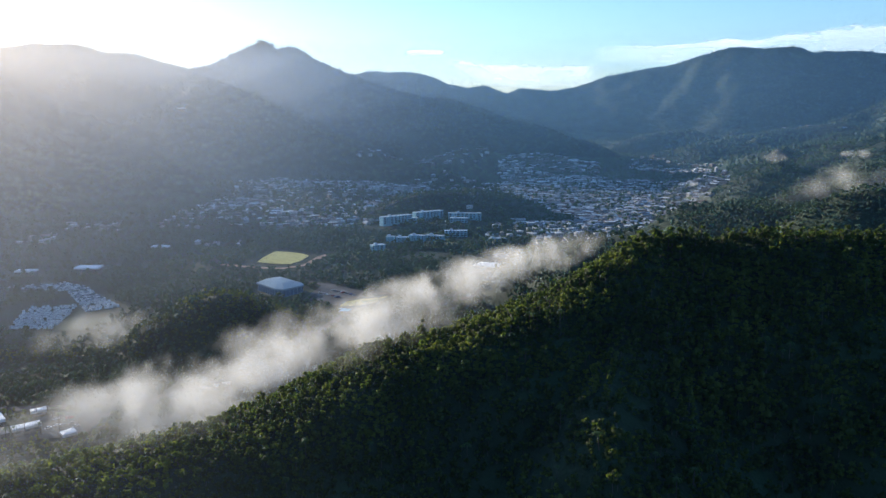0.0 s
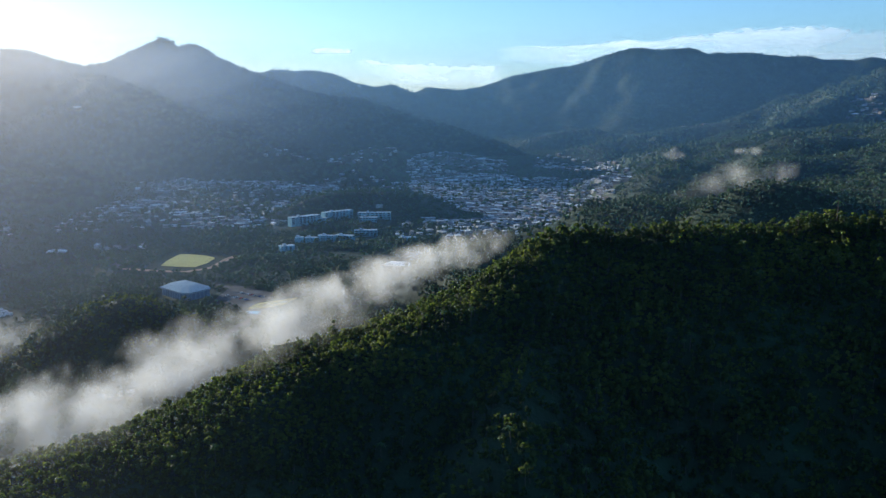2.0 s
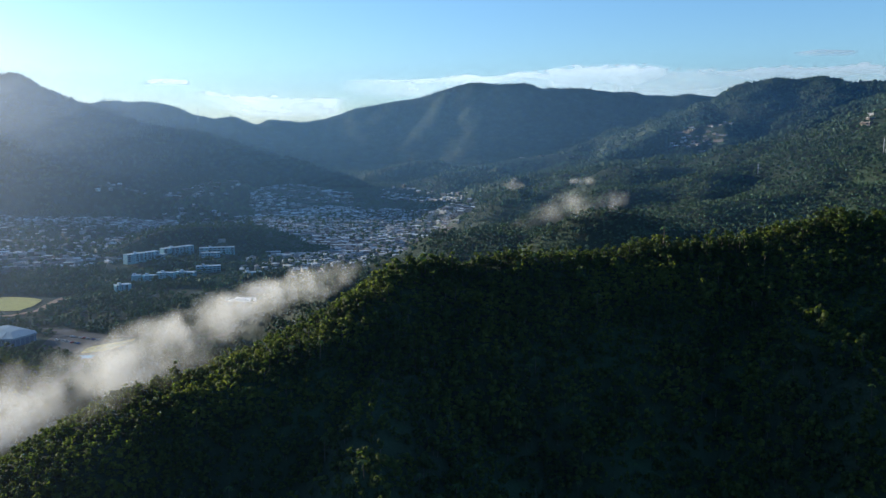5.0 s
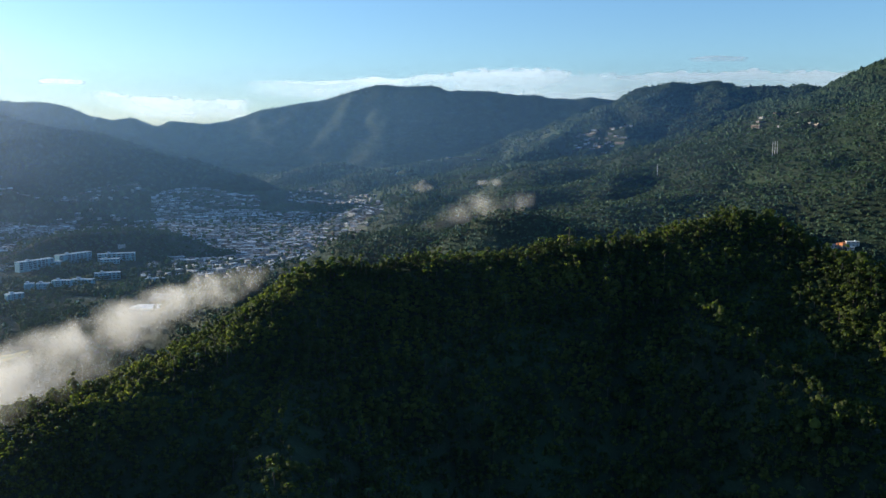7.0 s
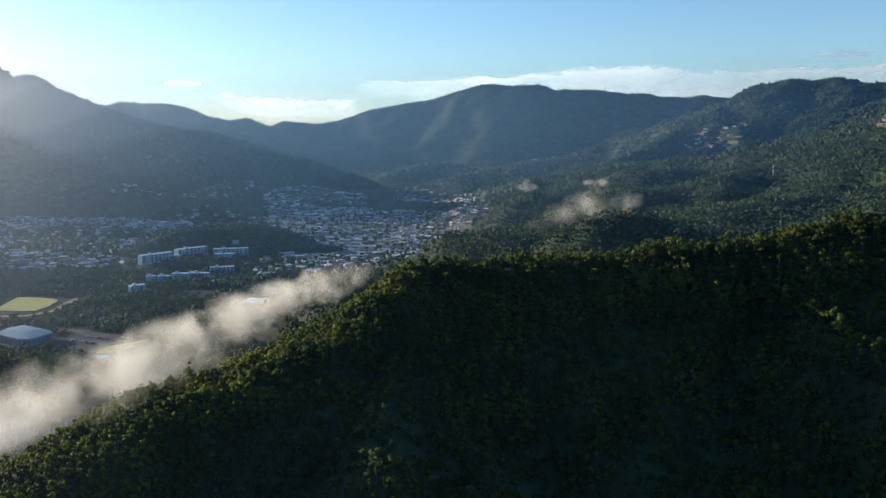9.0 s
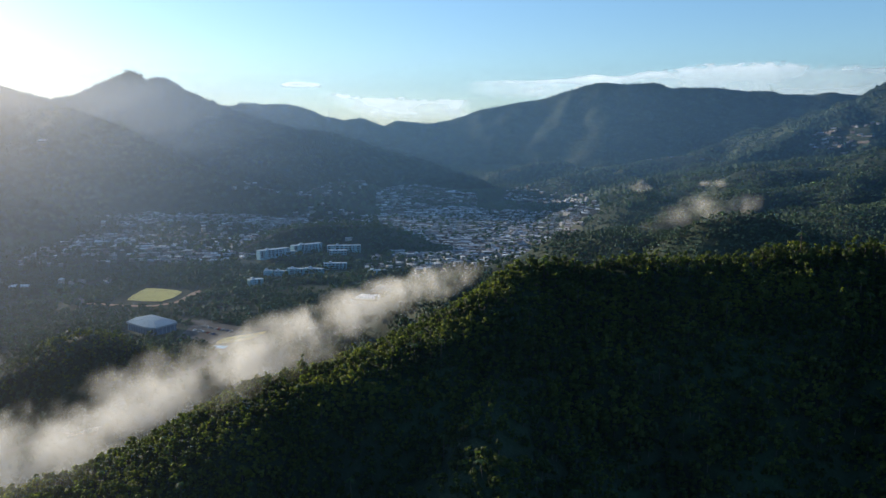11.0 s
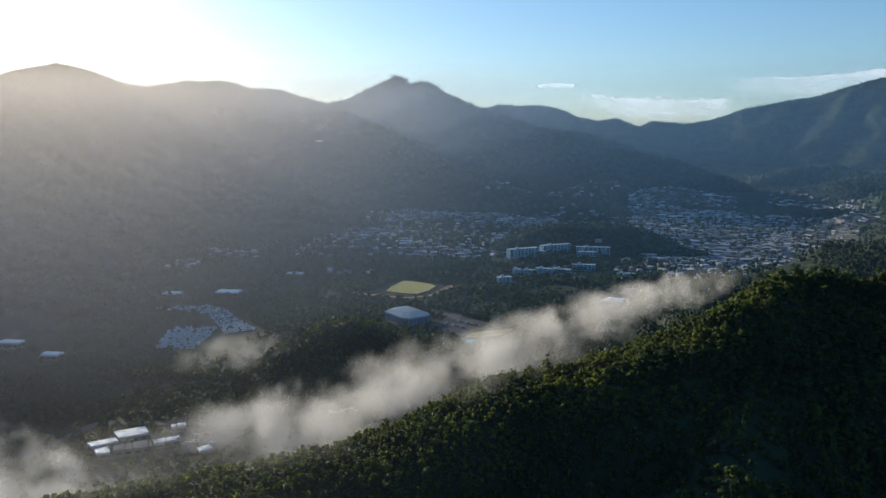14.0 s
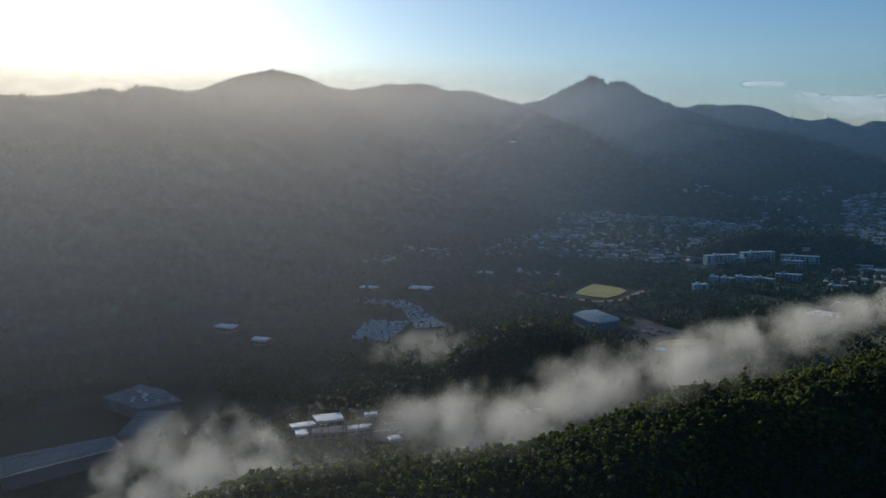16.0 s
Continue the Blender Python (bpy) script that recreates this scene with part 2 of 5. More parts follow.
# levelled ground: centre, inner and outer radius, height
FLATS = [(-130, 1000, 175, 240, 1), (-420, 440, 105, 165, -1), (-375, 850, 115, 170, 0), (-255, 515, 60, 100, -1), (10, 1225, 110, 150, 3), (20, 1388, 62, 100, 14),
         (-280, 1830, 150, 270, 34), (-340, 1570, 110, 220, 20), (-490, 720, 60, 110, -1), (-440, 985, 70, 120, 0), (-300, 1185, 110, 200, 2), (225, 1170, 110, 190, 5), (330, 1330, 100, 190, 10)]
ROUND = {"foot_hills": 30.0, "far_hillocks": 30.0, "bench_hill": 25.0, "near_ridge": 13.0, "knoll": 26.0, "dark_hill": 25.0, "town_hill": 30.0, "foot_a": 30.0, "foot_b": 30.0, "lit_hill": 30.0, "mid_hill": 30.0, "rib_east": 8.0, "rib_west": 8.0}
FOLDS = {"right_peak": 42, "far_right": 36, "right_slope": 26, "east_bench": 14, "right_mount": 16, "back_ridge": 20, "left_range": 18, "near_ridge": 0}
RELIEF = {"right_shoulder": 0.25, "right_mount": 0.06, "main_peak": 0.05, "back_ridge": 0.12, "right_slope": 0.28, "east_bench": 0.4, "right_peak": 0.22}


def crest(x, y, line, fall=0.0):
    """Distance to a crest line, the height of its nearest stretch and how far along it that lies; neighbouring stretches blend."""
    spans, run = [], 0.0
    for (ax, ay, az), (bx, by, bz) in zip(line, line[1:]):
        dx, dy = bx - ax, by - ay
        size = math.hypot(dx, dy)
        u = np.clip(((x - ax) * dx + (y - ay) * dy) / (size * size), 0, 1)
        d = np.hypot(x - ax - u * dx, y - ay - u * dy)
        z = az + (bz - az) * u
        spans.append((d - z / fall if fall else d, d, z, run + u * size))
        run += size
    reach = functools.reduce(np.minimum, [q[0] for q in spans])
    blend = 1.5 + 0.25 * np.maximum(functools.reduce(np.minimum, [q[1] for q in spans]), 0)
    total, best, top, along = (np.zeros(x.shape) for _ in range(4))
    for r, d, z, run in spans:
        w = np.exp(-np.minimum((r - reach) / blend, 60))
        total, best, top, along = total + w, best + w * d, top + w * z, along + w * run
    return best / total, top / total, along / total


def broad_top(line, along, reach=320.0):
    """Height of a crest line evened out over a long stretch."""
    c = np.array(line, float)
    cum = np.concatenate([[0], np.cumsum(np.hypot(*np.diff(c[:, :2], axis=0).T))])
    s = np.linspace(-reach, cum[-1] + reach, 120)
    z = np.interp(s, cum, c[:, 2])
    w = np.exp(-0.5 * ((s[:, None] - s[None]) / (reach / 2)) ** 2)
    return np.interp(along, s, (w * z).sum(1) / w.sum(1))


def height(x, y):
    x, y = np.asarray(x, float), np.asarray(y, float)
    r = np.hypot(x, y)
    z = np.interp(r, [0, 300, 480, 1200, 1420, 1850, 2200, 3000, 6000], [-30, -30, 0, 0, 11, 20, 32, 70, 140])
    rear = np.clip((-y - 150) / 900, 0, 1)
    z = z + rear * 150 + fbm(x / 420, y / 420, 4, 5) * (6 + 90 * rear)
    wx, wy = fbm(x / 160, y / 160, 3, 11), fbm(x / 160, y / 160, 3, 23)
    for i, (name, line) in enumerate(CRESTS.items()):
        g = GULLY.get(name, 90)
        big = name in GULLY and name != "near_ridge"
        w = 40 if big else 10
        pick = FALL[name] if name == "right_peak" else 0.0
        d, top, along = crest(x + w * wx * (1 if big else 0.6), y + w * wy * (1 if big else 0.6), line, pick)
        d0, top0, _ = crest(x, y, line, pick)
        keep = np.clip(d0 / (120 if big else 40), 0, 1)
        d, top = d0 + (d - d0) * keep, top0 + (top - top0) * keep
        if big:
            top = top + (broad_top(line, along) - top) * np.clip(d0 / 260, 0, 1) * 0.85
        spur = value(along / g, d / (g * 2.6), 31 + i) + 0.5 * value(along / g * 2.3, d / (g * 1.5), 57 + i)
        if pick:
            spur = 2.2 * fbm(x / 190, y / 190, 3, 31 + i)
        relief = RELIEF.get(name, 0.3 if big else 0.12)
        fall = FALL[name] * (1 + relief * spur * np.clip(d / 120, 0, 1))
        if name in ROUND:
            soft_top = ROUND[name]
            if name == "near_ridge":
                # the ridge is broad and gently rounded towards the west
                c = np.array(line, float)
                hither = r < np.interp(np.arctan2(x, y), np.arctan2(c[:, 0], c[:, 1]), np.hypot(c[:, 0], c[:, 1]))
                soft_top = np.interp(x, [-100, 40, 170], [24, 20, 10])
                flat = np.interp(x, [-100, 40, 110, 170], [34, 30, 12, 3])
                gentle = 0.2 * d + 0.8 * 6 * (np.log1p(np.exp(np.minimum((d - flat) / 6, 40))) - np.log1p(np.exp(-flat / 6)))
                d = np.where(hither, gentle, d)
            d = np.sqrt(d * d + soft_top ** 2) - soft_top
        h = top - fall * d
        if big:
            h = h + 8 * fbm(x / 42, y / 42, 2, 61 + i) * np.clip(1 - d0 / 90, 0, 1)
            h = h + 15 * fbm(x / 75, y / 75, 4, 71 + i) * np.clip(d / 70, 0, 1)
            folds = 1 - 2.2 * np.sqrt(fbm(x / 240 + 5, y / 240, 3, 91 + i) ** 2 + 0.012)
            h = h + FOLDS.get(name, 12) * (folds - 0.6) * np.clip(d / 160, 0, 1)
        soft = 9.0 if big else 4.0
        m = np.clip(0.5 + 0.5 * (h - z) / soft, 0, 1)
        z = z * (1 - m) + h * m + soft * m * (1 - m) * 0.5
    for cx, cy, inner, outer, level in FLATS:
        u = np.clip((np.hypot(x - cx, y - cy) - inner) / (outer - inner), 0, 1)
        u = u * u * (3 - 2 * u)
        z = z * u + (level + 0.25 * fbm(x / 60, y / 60, 2, 8)) * (1 - u)
    return z


def raw_mesh(name, verts, faces, mats, index=None, smooth=False):
    """A mesh from arrays: verts (n, 3), faces (m, 3 or 4)."""
    me = bpy.data.meshes.new(name)
    faces = np.asarray(faces, np.int32)
    k = faces.shape[1]
    me.vertices.add(len(verts))
    me.vertices.foreach_set("co", np.asarray(verts, np.float32).ravel())
    me.loops.add(faces.size)
    me.loops.foreach_set("vertex_index", faces.ravel())
    me.polygons.add(len(faces))
    me.polygons.foreach_set("loop_start", np.arange(0, faces.size, k, dtype=np.int32))
    for m in mats:
        me.materials.append(m)
    if index is not None:
        me.polygons.foreach_set("material_index", np.asarray(index, np.int32))
    me.polygons.foreach_set("use_smooth", np.full(len(faces), smooth))
    me.update()
    me.validate()
    return me


# ---- ground ----
az = np.radians(np.concatenate([np.arange(-55, 57, 0.25), np.arange(57, 305, 3.1)]))
rr = np.concatenate([[0.0], np.geomspace(8, 240, 24)[:-1], np.geomspace(240, 2000, 130)[:-1], np.linspace(2000, 4720, 150)])
A, RR = np.meshgrid(az, rr, indexing="ij")
GX, GY = RR * np.sin(A), RR * np.cos(A)
GZ = height(GX, GY)
nA, nR = A.shape
ids = np.arange(nA * nR).reshape(nA, nR)
nxt = np.roll(ids, -1, 0)
quads = np.stack([ids[:, :-1], ids[:, 1:], nxt[:, 1:], nxt[:, :-1]], -1).reshape(-1, 4)
ground = new("ground", raw_mesh("ground", np.stack([GX, GY, GZ], -1).reshape(-1, 3), quads, [M_GROUND], smooth=True))
tagged(ground, "forested valley floor and hills with dark green cover", "ground", kind="structure")


# ---- small builders ----
def hz(x, y):
    return float(height(np.array([x]), np.array([y]))[0])


def part(name, bm, mat, parent, label=""):
    """One mesh object under a thing or a part."""
    me = bpy.data.meshes.new(name)
    bm.to_mesh(me)
    bm.free()
    me.materials.append(mat)
    ob = new(name, me)
    ob.parent = parent
    return tagged(ob, label) if label else ob


def share(name, me, parent, m=None):
    ob = new(name, me)
    ob.parent = parent
    if m is not None:
        ob.matrix_basis = m
    return ob


def box(bm, x, y, z, sx, sy, sz, bevel=0.0):
    """A box standing on z, centred on x, y."""
    made = bmesh.ops.create_cube(bm, size=1.0, matrix=Matrix.LocRotScale((x, y, z + sz / 2), None, (sx, sy, sz)))
    if bevel:
        edges = list({e for v in made["verts"] for e in v.link_edges})
        bmesh.ops.bevel(bm, geom=edges, offset=bevel, segments=1, affect="EDGES")
    return bm


def boxed(*args, **kw):
    return box(bmesh.new(), *args, **kw)


def rod(bm, a, b, ra, rb, sides=6):
    a, b = Vector(a), Vector(b)
    q = (b - a).to_track_quat("Z", "Y").to_matrix().to_4x4()
    bmesh.ops.create_cone(bm, cap_ends=True, segments=sides, radius1=ra, radius2=rb, depth=(b - a).length,
                          matrix=Matrix.Translation((a + b) / 2) @ q)
    return bm


def prism(bm, outline, z0, z1):
    """An upright block over a plan outline."""
    low = [bm.verts.new((x, y, z0)) for x, y in outline]
    high = [bm.verts.new((x, y, z1)) for x, y in outline]
    n = len(outline)
    bm.faces.new(high)
    bm.faces.new(low[::-1])
    for i in range(n):
        bm.faces.new((low[i], low[(i + 1) % n], high[(i + 1) % n], high[i]))
    bmesh.ops.recalc_face_normals(bm, faces=bm.faces)
    return bm


def empty(name, m, label, category, group="", kind=""):
    ob = new(name)
    ob.matrix_basis = m
    return tagged(ob, label, category, group, kind)


def draped(name, corners, mat, label, category, n=14, lift=0.6, wobble=0.0, rounded=0.0):
    """A patch of surface laid over the ground between four corners."""
    u, v = np.meshgrid(np.linspace(0, 1, n), np.linspace(0, 1, n), indexing="ij")
    a, b = 2 * u - 1, 2 * v - 1
    u, v = 0.5 + 0.5 * a * np.sqrt(1 - rounded * b * b / 2), 0.5 + 0.5 * b * np.sqrt(1 - rounded * a * a / 2)
    c = np.array(corners, float)
    p = (c[0] * ((1 - u) * (1 - v))[..., None] + c[1] * (u * (1 - v))[..., None] + c[2] * (u * v)[..., None] + c[3] * ((1 - u) * v)[..., None])
    if wobble:
        p = p + wobble * np.stack([fbm(p[..., 0] / 25, p[..., 1] / 25, 2, 3), fbm(p[..., 0] / 25, p[..., 1] / 25, 2, 9)], -1)
    z = height(p[..., 0], p[..., 1]) + lift
    i = np.arange(n * n).reshape(n, n)
    f = np.stack([i[:-1, :-1], i[1:, :-1], i[1:, 1:], i[:-1, 1:]], -1).reshape(-1, 4)
    ob = new(name, raw_mesh(name, np.concatenate([p, z[..., None]], -1).reshape(-1, 3), f, [mat], smooth=True))
    return tagged(ob, label, category, kind="structure")


def strip(name, points, width, mat, label, lift=0.7):
    """A road laid over the ground along a line."""
    pts = []
    for (ax, ay), (bx, by) in zip(points, points[1:]):
        k = max(2, int(math.hypot(bx - ax, by - ay) / 7))
        pts += [(ax + (bx - ax) * i / k, ay + (by - ay) * i / k) for i in range(k)]
    pts = np.array(pts + [points[-1]], float)
    pts[1:-1] = (pts[:-2] + 2 * pts[1:-1] + pts[2:]) / 4
    t = np.gradient(pts, axis=0)
    t /= np.linalg.norm(t, axis=1)[:, None] + 1e-9
    side = np.stack([-t[:, 1], t[:, 0]], 1) * width / 2
    v = np.concatenate([pts - side, pts + side])
    z = height(v[:, 0], v[:, 1]) + lift
    n = len(pts)
    i = np.arange(n - 1)
    f = np.stack([i, i + 1, i + 1 + n, i + n], 1)
    ob = new(name, raw_mesh(name, np.column_stack([v, z]), f, [mat], smooth=True))
    return tagged(ob, label, "road", kind="structure")


# ---- plants ----
def sprays(rng, centres, radii, n, size, droop=0.3):
    """Leaf sprays spread over the upper shells of several lobes."""
    k = rng.integers(0, len(centres), n)
    d = rng.normal(size=(n, 3))
    d[:, 2] = np.abs(d[:, 2]) * 0.9 - 0.25
    d /= np.linalg.norm(d, axis=1)[:, None]
    p = centres[k] + d * radii[k][:, None] * rng.uniform(0.72, 1.06, (n, 1)) * np.array([1, 1, 0.85])
    out = d + rng.normal(size=(n, 3)) * 0.55
    out[:, 2] += 0.35
    out /= np.linalg.norm(out, axis=1)[:, None]
    a = np.cross(out, rng.normal(size=(n, 3)))
    a /= np.linalg.norm(a, axis=1)[:, None]
    b = np.cross(out, a)
    s = size * rng.uniform(0.6, 1.3, (n, 1))
    v = np.stack([p + a * s * 1.2 - out * s * droop, p - a * s * 0.7 + b * s, p - a * s * 0.7 - b * s], 1).reshape(-1, 3)
    return v, np.arange(3 * n).reshape(n, 3)


def stem(points, radii, sides=4):
    vs, fs = [], []
    for (x, y, z), r in zip(points, radii):
        for s in range(sides):
            q = 2 * math.pi * s / sides
            vs.append((x + r * math.cos(q), y + r * math.sin(q), z))
    for i in range(len(points) - 1):
        for s in range(sides):
            fs.append((i * sides + s, i * sides + (s + 1) % sides, (i + 1) * sides + (s + 1) % sides, (i + 1) * sides + s))
    return np.array(vs, float), np.array(fs)


def joined(*pieces):
    vs, fs, ms, base = [], [], [], 0
    for v, f, m in pieces:
        vs.append(v)
        fs.append(f + base)
        ms.append(np.full(len(f), m))
        base += len(v)
    return np.concatenate(vs), np.concatenate(fs), np.concatenate(ms)


def lobes_of(rng, centres, radii, sides=5, rings=2):
    """Rounded, uneven leaf masses: a cap of faces over each lobe, open below."""
    vs, fs, base = [], [], 0
    for c, r in zip(centres, radii):
        q0 = rng.uniform(0, 6.28)
        vs.append(c + np.array([rng.normal() * 0.15, rng.normal() * 0.15, rng.uniform(0.85, 1.1)]) * r)
        for k in range(rings):
            up, out = ((0.5, 0.82), (-0.35, 0.95))[k + (2 - rings) if rings == 2 else 1]
            for q in range(sides):
                w = q0 + (q + 0.5 * k) * 2 * math.pi / sides + rng.normal() * 0.16
                g = r * rng.uniform(0.78, 1.18)
                vs.append(c + np.array([out * g * math.cos(w), out * g * math.sin(w), up * r * rng.uniform(0.7, 1.25)]))
        ring = [base + 1 + q for q in range(sides)]
        fs += [(base, ring[q], ring[(q + 1) % sides]) for q in range(sides)]
        for k in range(rings - 1):
            low = [p + sides for p in ring]
            for q in range(sides):
                fs += [(ring[q], low[q], ring[(q + 1) % sides]), (ring[(q + 1) % sides], low[q], low[(q + 1) % sides])]
            ring = low
        base += 1 + sides * rings
    return np.array(vs), np.array(fs)


def broadleaf(seed, tall, wide, n, size, lobes=6, slim=False):
    """Trunk with limbs, and a crown of leaf masses fringed with sprays of leaves."""
    rng = np.random.default_rng(seed)
    ang = rng.uniform(0, 2 * math.pi, lobes)
    rad = wide * rng.uniform(0.25, 0.62, lobes)
    c = np.stack([rad * np.cos(ang), rad * np.sin(ang), tall * rng.uniform(0.36, 0.8, lobes)], 1)
    c[0] = (0, 0, tall * 0.82)
    r = wide * rng.uniform(0.36, 0.58, lobes) * (1.0 if lobes < 6 else 0.82)
    mass = lobes_of(rng, c, r * 0.74, 4 if slim and lobes < 4 else 5)
    leaf = sprays(rng, c, r, n, size)
    crown = joined((*mass, 0), (*leaf, 0))[:2]
    lean = rng.normal(size=2) * 0.25
    wood = [stem([(0, 0, -1.5), (lean[0] * 2, lean[1] * 2, tall * 0.75)], [0.3, 0.14], 3)]
    if not slim and lobes > 2:
        wood += [stem([(lean[0], lean[1], tall * 0.35), tuple(c[i])], [0.14, 0.05], 3) for i in (1, 2)]
    tv, tf = joined(*[(a, b, 0) for a, b in wood])[:2]
    return crown, (tv, np.concatenate([tf[:, :3], tf[:, [0, 2, 3]]]))


def palm(seed, tall, n=11):
    """Slim leaning trunk with a head of arching fronds."""
    rng = np.random.default_rng(seed)
    lean = rng.normal(size=2) * 0.5
    trunk = stem([(0, 0, -1), (lean[0] * 0.4, lean[1] * 0.4, tall * 0.5), (lean[0], lean[1], tall)], [0.26, 0.2, 0.16])
    vs, fs = [], []
    for i in range(n):
        q = 2 * math.pi * (i + rng.uniform(-0.3, 0.3)) / n
        up = rng.uniform(0.1, 0.9)
        reach, w = rng.uniform(2.3, 3.1), 0.42
        for k in range(4):
            u = k / 3
            x, z = reach * u, tall + up * 1.6 * u - 2.4 * u * u
            ww = w * (0.5 + 1.2 * u) * (1.15 - u)
            cx, cy = lean[0] + x * math.cos(q), lean[1] + x * math.sin(q)
            vs += [(cx - ww * math.sin(q), cy + ww * math.cos(q), z - 0.12), (cx + ww * math.sin(q), cy - ww * math.cos(q), z - 0.12)]
        b = len(vs) - 8
        fs += [(b + 2 * k, b + 2 * k + 2, b + 2 * k + 3, b + 2 * k + 1) for k in range(3)]
    split = [np.concatenate([f[:, :3], f[:, [0, 2, 3]]]) for f in (np.array(fs), trunk[1])]
    return (np.array(vs), split[0]), (trunk[0], split[1])


def scatter(name, kinds, pts, sizes, mats, label, category, seed, sink=0.5):
    """Many plants joined into one mesh; kinds: (crown, trunk) arrays."""
    rng = np.random.default_rng(seed)
    vs, fs, ms, base = [], [], [], 0
    which = rng.integers(0, len(kinds), len(pts))
    turn = rng.uniform(0, 2 * math.pi, len(pts))
    stretch = rng.uniform(0.75, 1.2, len(pts))
    for k, (crown, trunk) in enumerate(kinds):
        sel = np.nonzero(which == k)[0]
        if not len(sel):
            continue
        pieces = [(crown[0], crown[1], 0)] + ([(trunk[0], trunk[1], 1)] if trunk is not None else [])
        v, f, m = joined(*pieces)
        c, s = np.cos(turn[sel])[:, None], np.sin(turn[sel])[:, None]
        sc = sizes[sel][:, None]
        x = (v[None, :, 0] * c - v[None, :, 1] * s) * sc + pts[sel, 0][:, None]
        y = (v[None, :, 0] * s + v[None, :, 1] * c) * sc + pts[sel, 1][:, None]
        z = v[None, :, 2] * sc * stretch[sel][:, None] + pts[sel, 2][:, None] - sink
        vs.append(np.stack([x, y, z], -1).reshape(-1, 3))
        fs.append((f[None] + (np.arange(len(sel)) * len(v))[:, None, None]).reshape(-1, f.shape[1]) + base)
        ms.append(np.tile(m, len(sel)))
        base += len(sel) * len(v)
    ob = new(name, raw_mesh(name, np.concatenate(vs), np.concatenate(fs), mats, np.concatenate(ms), smooth=True))
    return tagged(ob, label, category, kind="stuff")


def lattice_points(x0, x1, y0, y1, step, seed):
    rng = np.random.default_rng(seed)
    x, y = np.meshgrid(np.arange(x0, x1, step), np.arange(y0, y1, step))
    p = np.stack([x.ravel(), y.ravel()], 1)
    return p + rng.uniform(-0.48, 0.48, p.shape) * step


def inside(p, quad, grow=0.0):
    c = np.array(quad, float)
    mid = c.mean(0)
    c = mid + (c - mid) * (1 + grow)
    ok = None
    for i in range(4):
        a, b = c[i], c[(i + 1) % 4]
        s = (b[0] - a[0]) * (p[:, 1] - a[1]) - (b[1] - a[1]) * (p[:, 0] - a[0])
        ok = s > 0 if ok is None else ok & (s > 0)
    return ok


# ---- plan of the town: quarters (four corners), houses in each, share of tall houses ----
QUARTERS = {
    "terraces": ([(-359, 1737), (-176, 1759), (-204, 1923), (-386, 1872)], 230),
    "mid_west": ([(-171, 1713), (25, 1785), (14, 1937), (-190, 1908)], 190),
    "lots": ([(-253, 1346), (-108, 1341), (-128, 1480), (-269, 1487)], 60),
    "centre": ([(150, 1361), (280, 1330), (427, 2033), (189, 2141)], 820),
    "market": ([(285, 1348), (380, 1380), (533, 1964), (412, 1963)], 400),
    "rows": ([(416, 1528), (520, 1420), (600, 1640), (512, 1885)], 170),
    "far_rows": ([(538, 2211), (640, 2050), (760, 2154), (602, 2411)], 60),
    "north_hill": ([(-147, 2036), (238, 2347), (220, 2480), (-120, 2400)], 46),
    "north": ([(205, 2164), (439, 2092), (499, 2386), (255, 2515)], 180),
    "west_far": ([(-402, 1850), (-269, 1933), (-286, 1975), (-485, 1935)], 26),
    "front": ([(85, 1247), (190, 1265), (216, 1377), (112, 1373)], 24),
    "west_a": ([(-325, 1188), (-232, 1187), (-241, 1234), (-333, 1235)], 9),
    "west_b": ([(-569, 1309), (-466, 1298), (-495, 1370), (-575, 1380)], 10),
    "west_c": ([(-578, 1195), (-526, 1212), (-555, 1272), (-589, 1251)], 9),
    "mid": ([(-378, 1447), (-282, 1505), (-318, 1702), (-400, 1600)], 60),
    "mid_low": ([(-110, 1367), (-74, 1380), (-64, 1634), (-121, 1651)], 26),
    "street": ([(330, 1422), (420, 1240), (560, 1600), (545, 2000)], 220),
    "lower_town": ([(150, 1080), (300, 1100), (420, 1380), (170, 1365)], 300),
    "rows_far": ([(610, 2009), (640, 1760), (769, 2123), (667, 2190)], 60),
    "foot": ([(-162, 2030), (143, 2097), (300, 2460), (-191, 2400)], 150),
    "slope_a": ([(1411, 2176), (1500, 2050), (1649, 2193), (1486, 2263)], 46),
    "slope_b": ([(1202, 1224), (1192, 1073), (1335, 1203), (1300, 1350)], 7),
    "slope_c": ([(1149, 2700), (1147, 2285), (1350, 2500), (1218, 2865)], 16),
    "slope_d": ([(750, 696), (806, 655), (818, 668), (764, 710)], 12),
    "scattered": ([(-430, 1330), (150, 1440), (440, 2020), (-380, 1900)], 760),
}
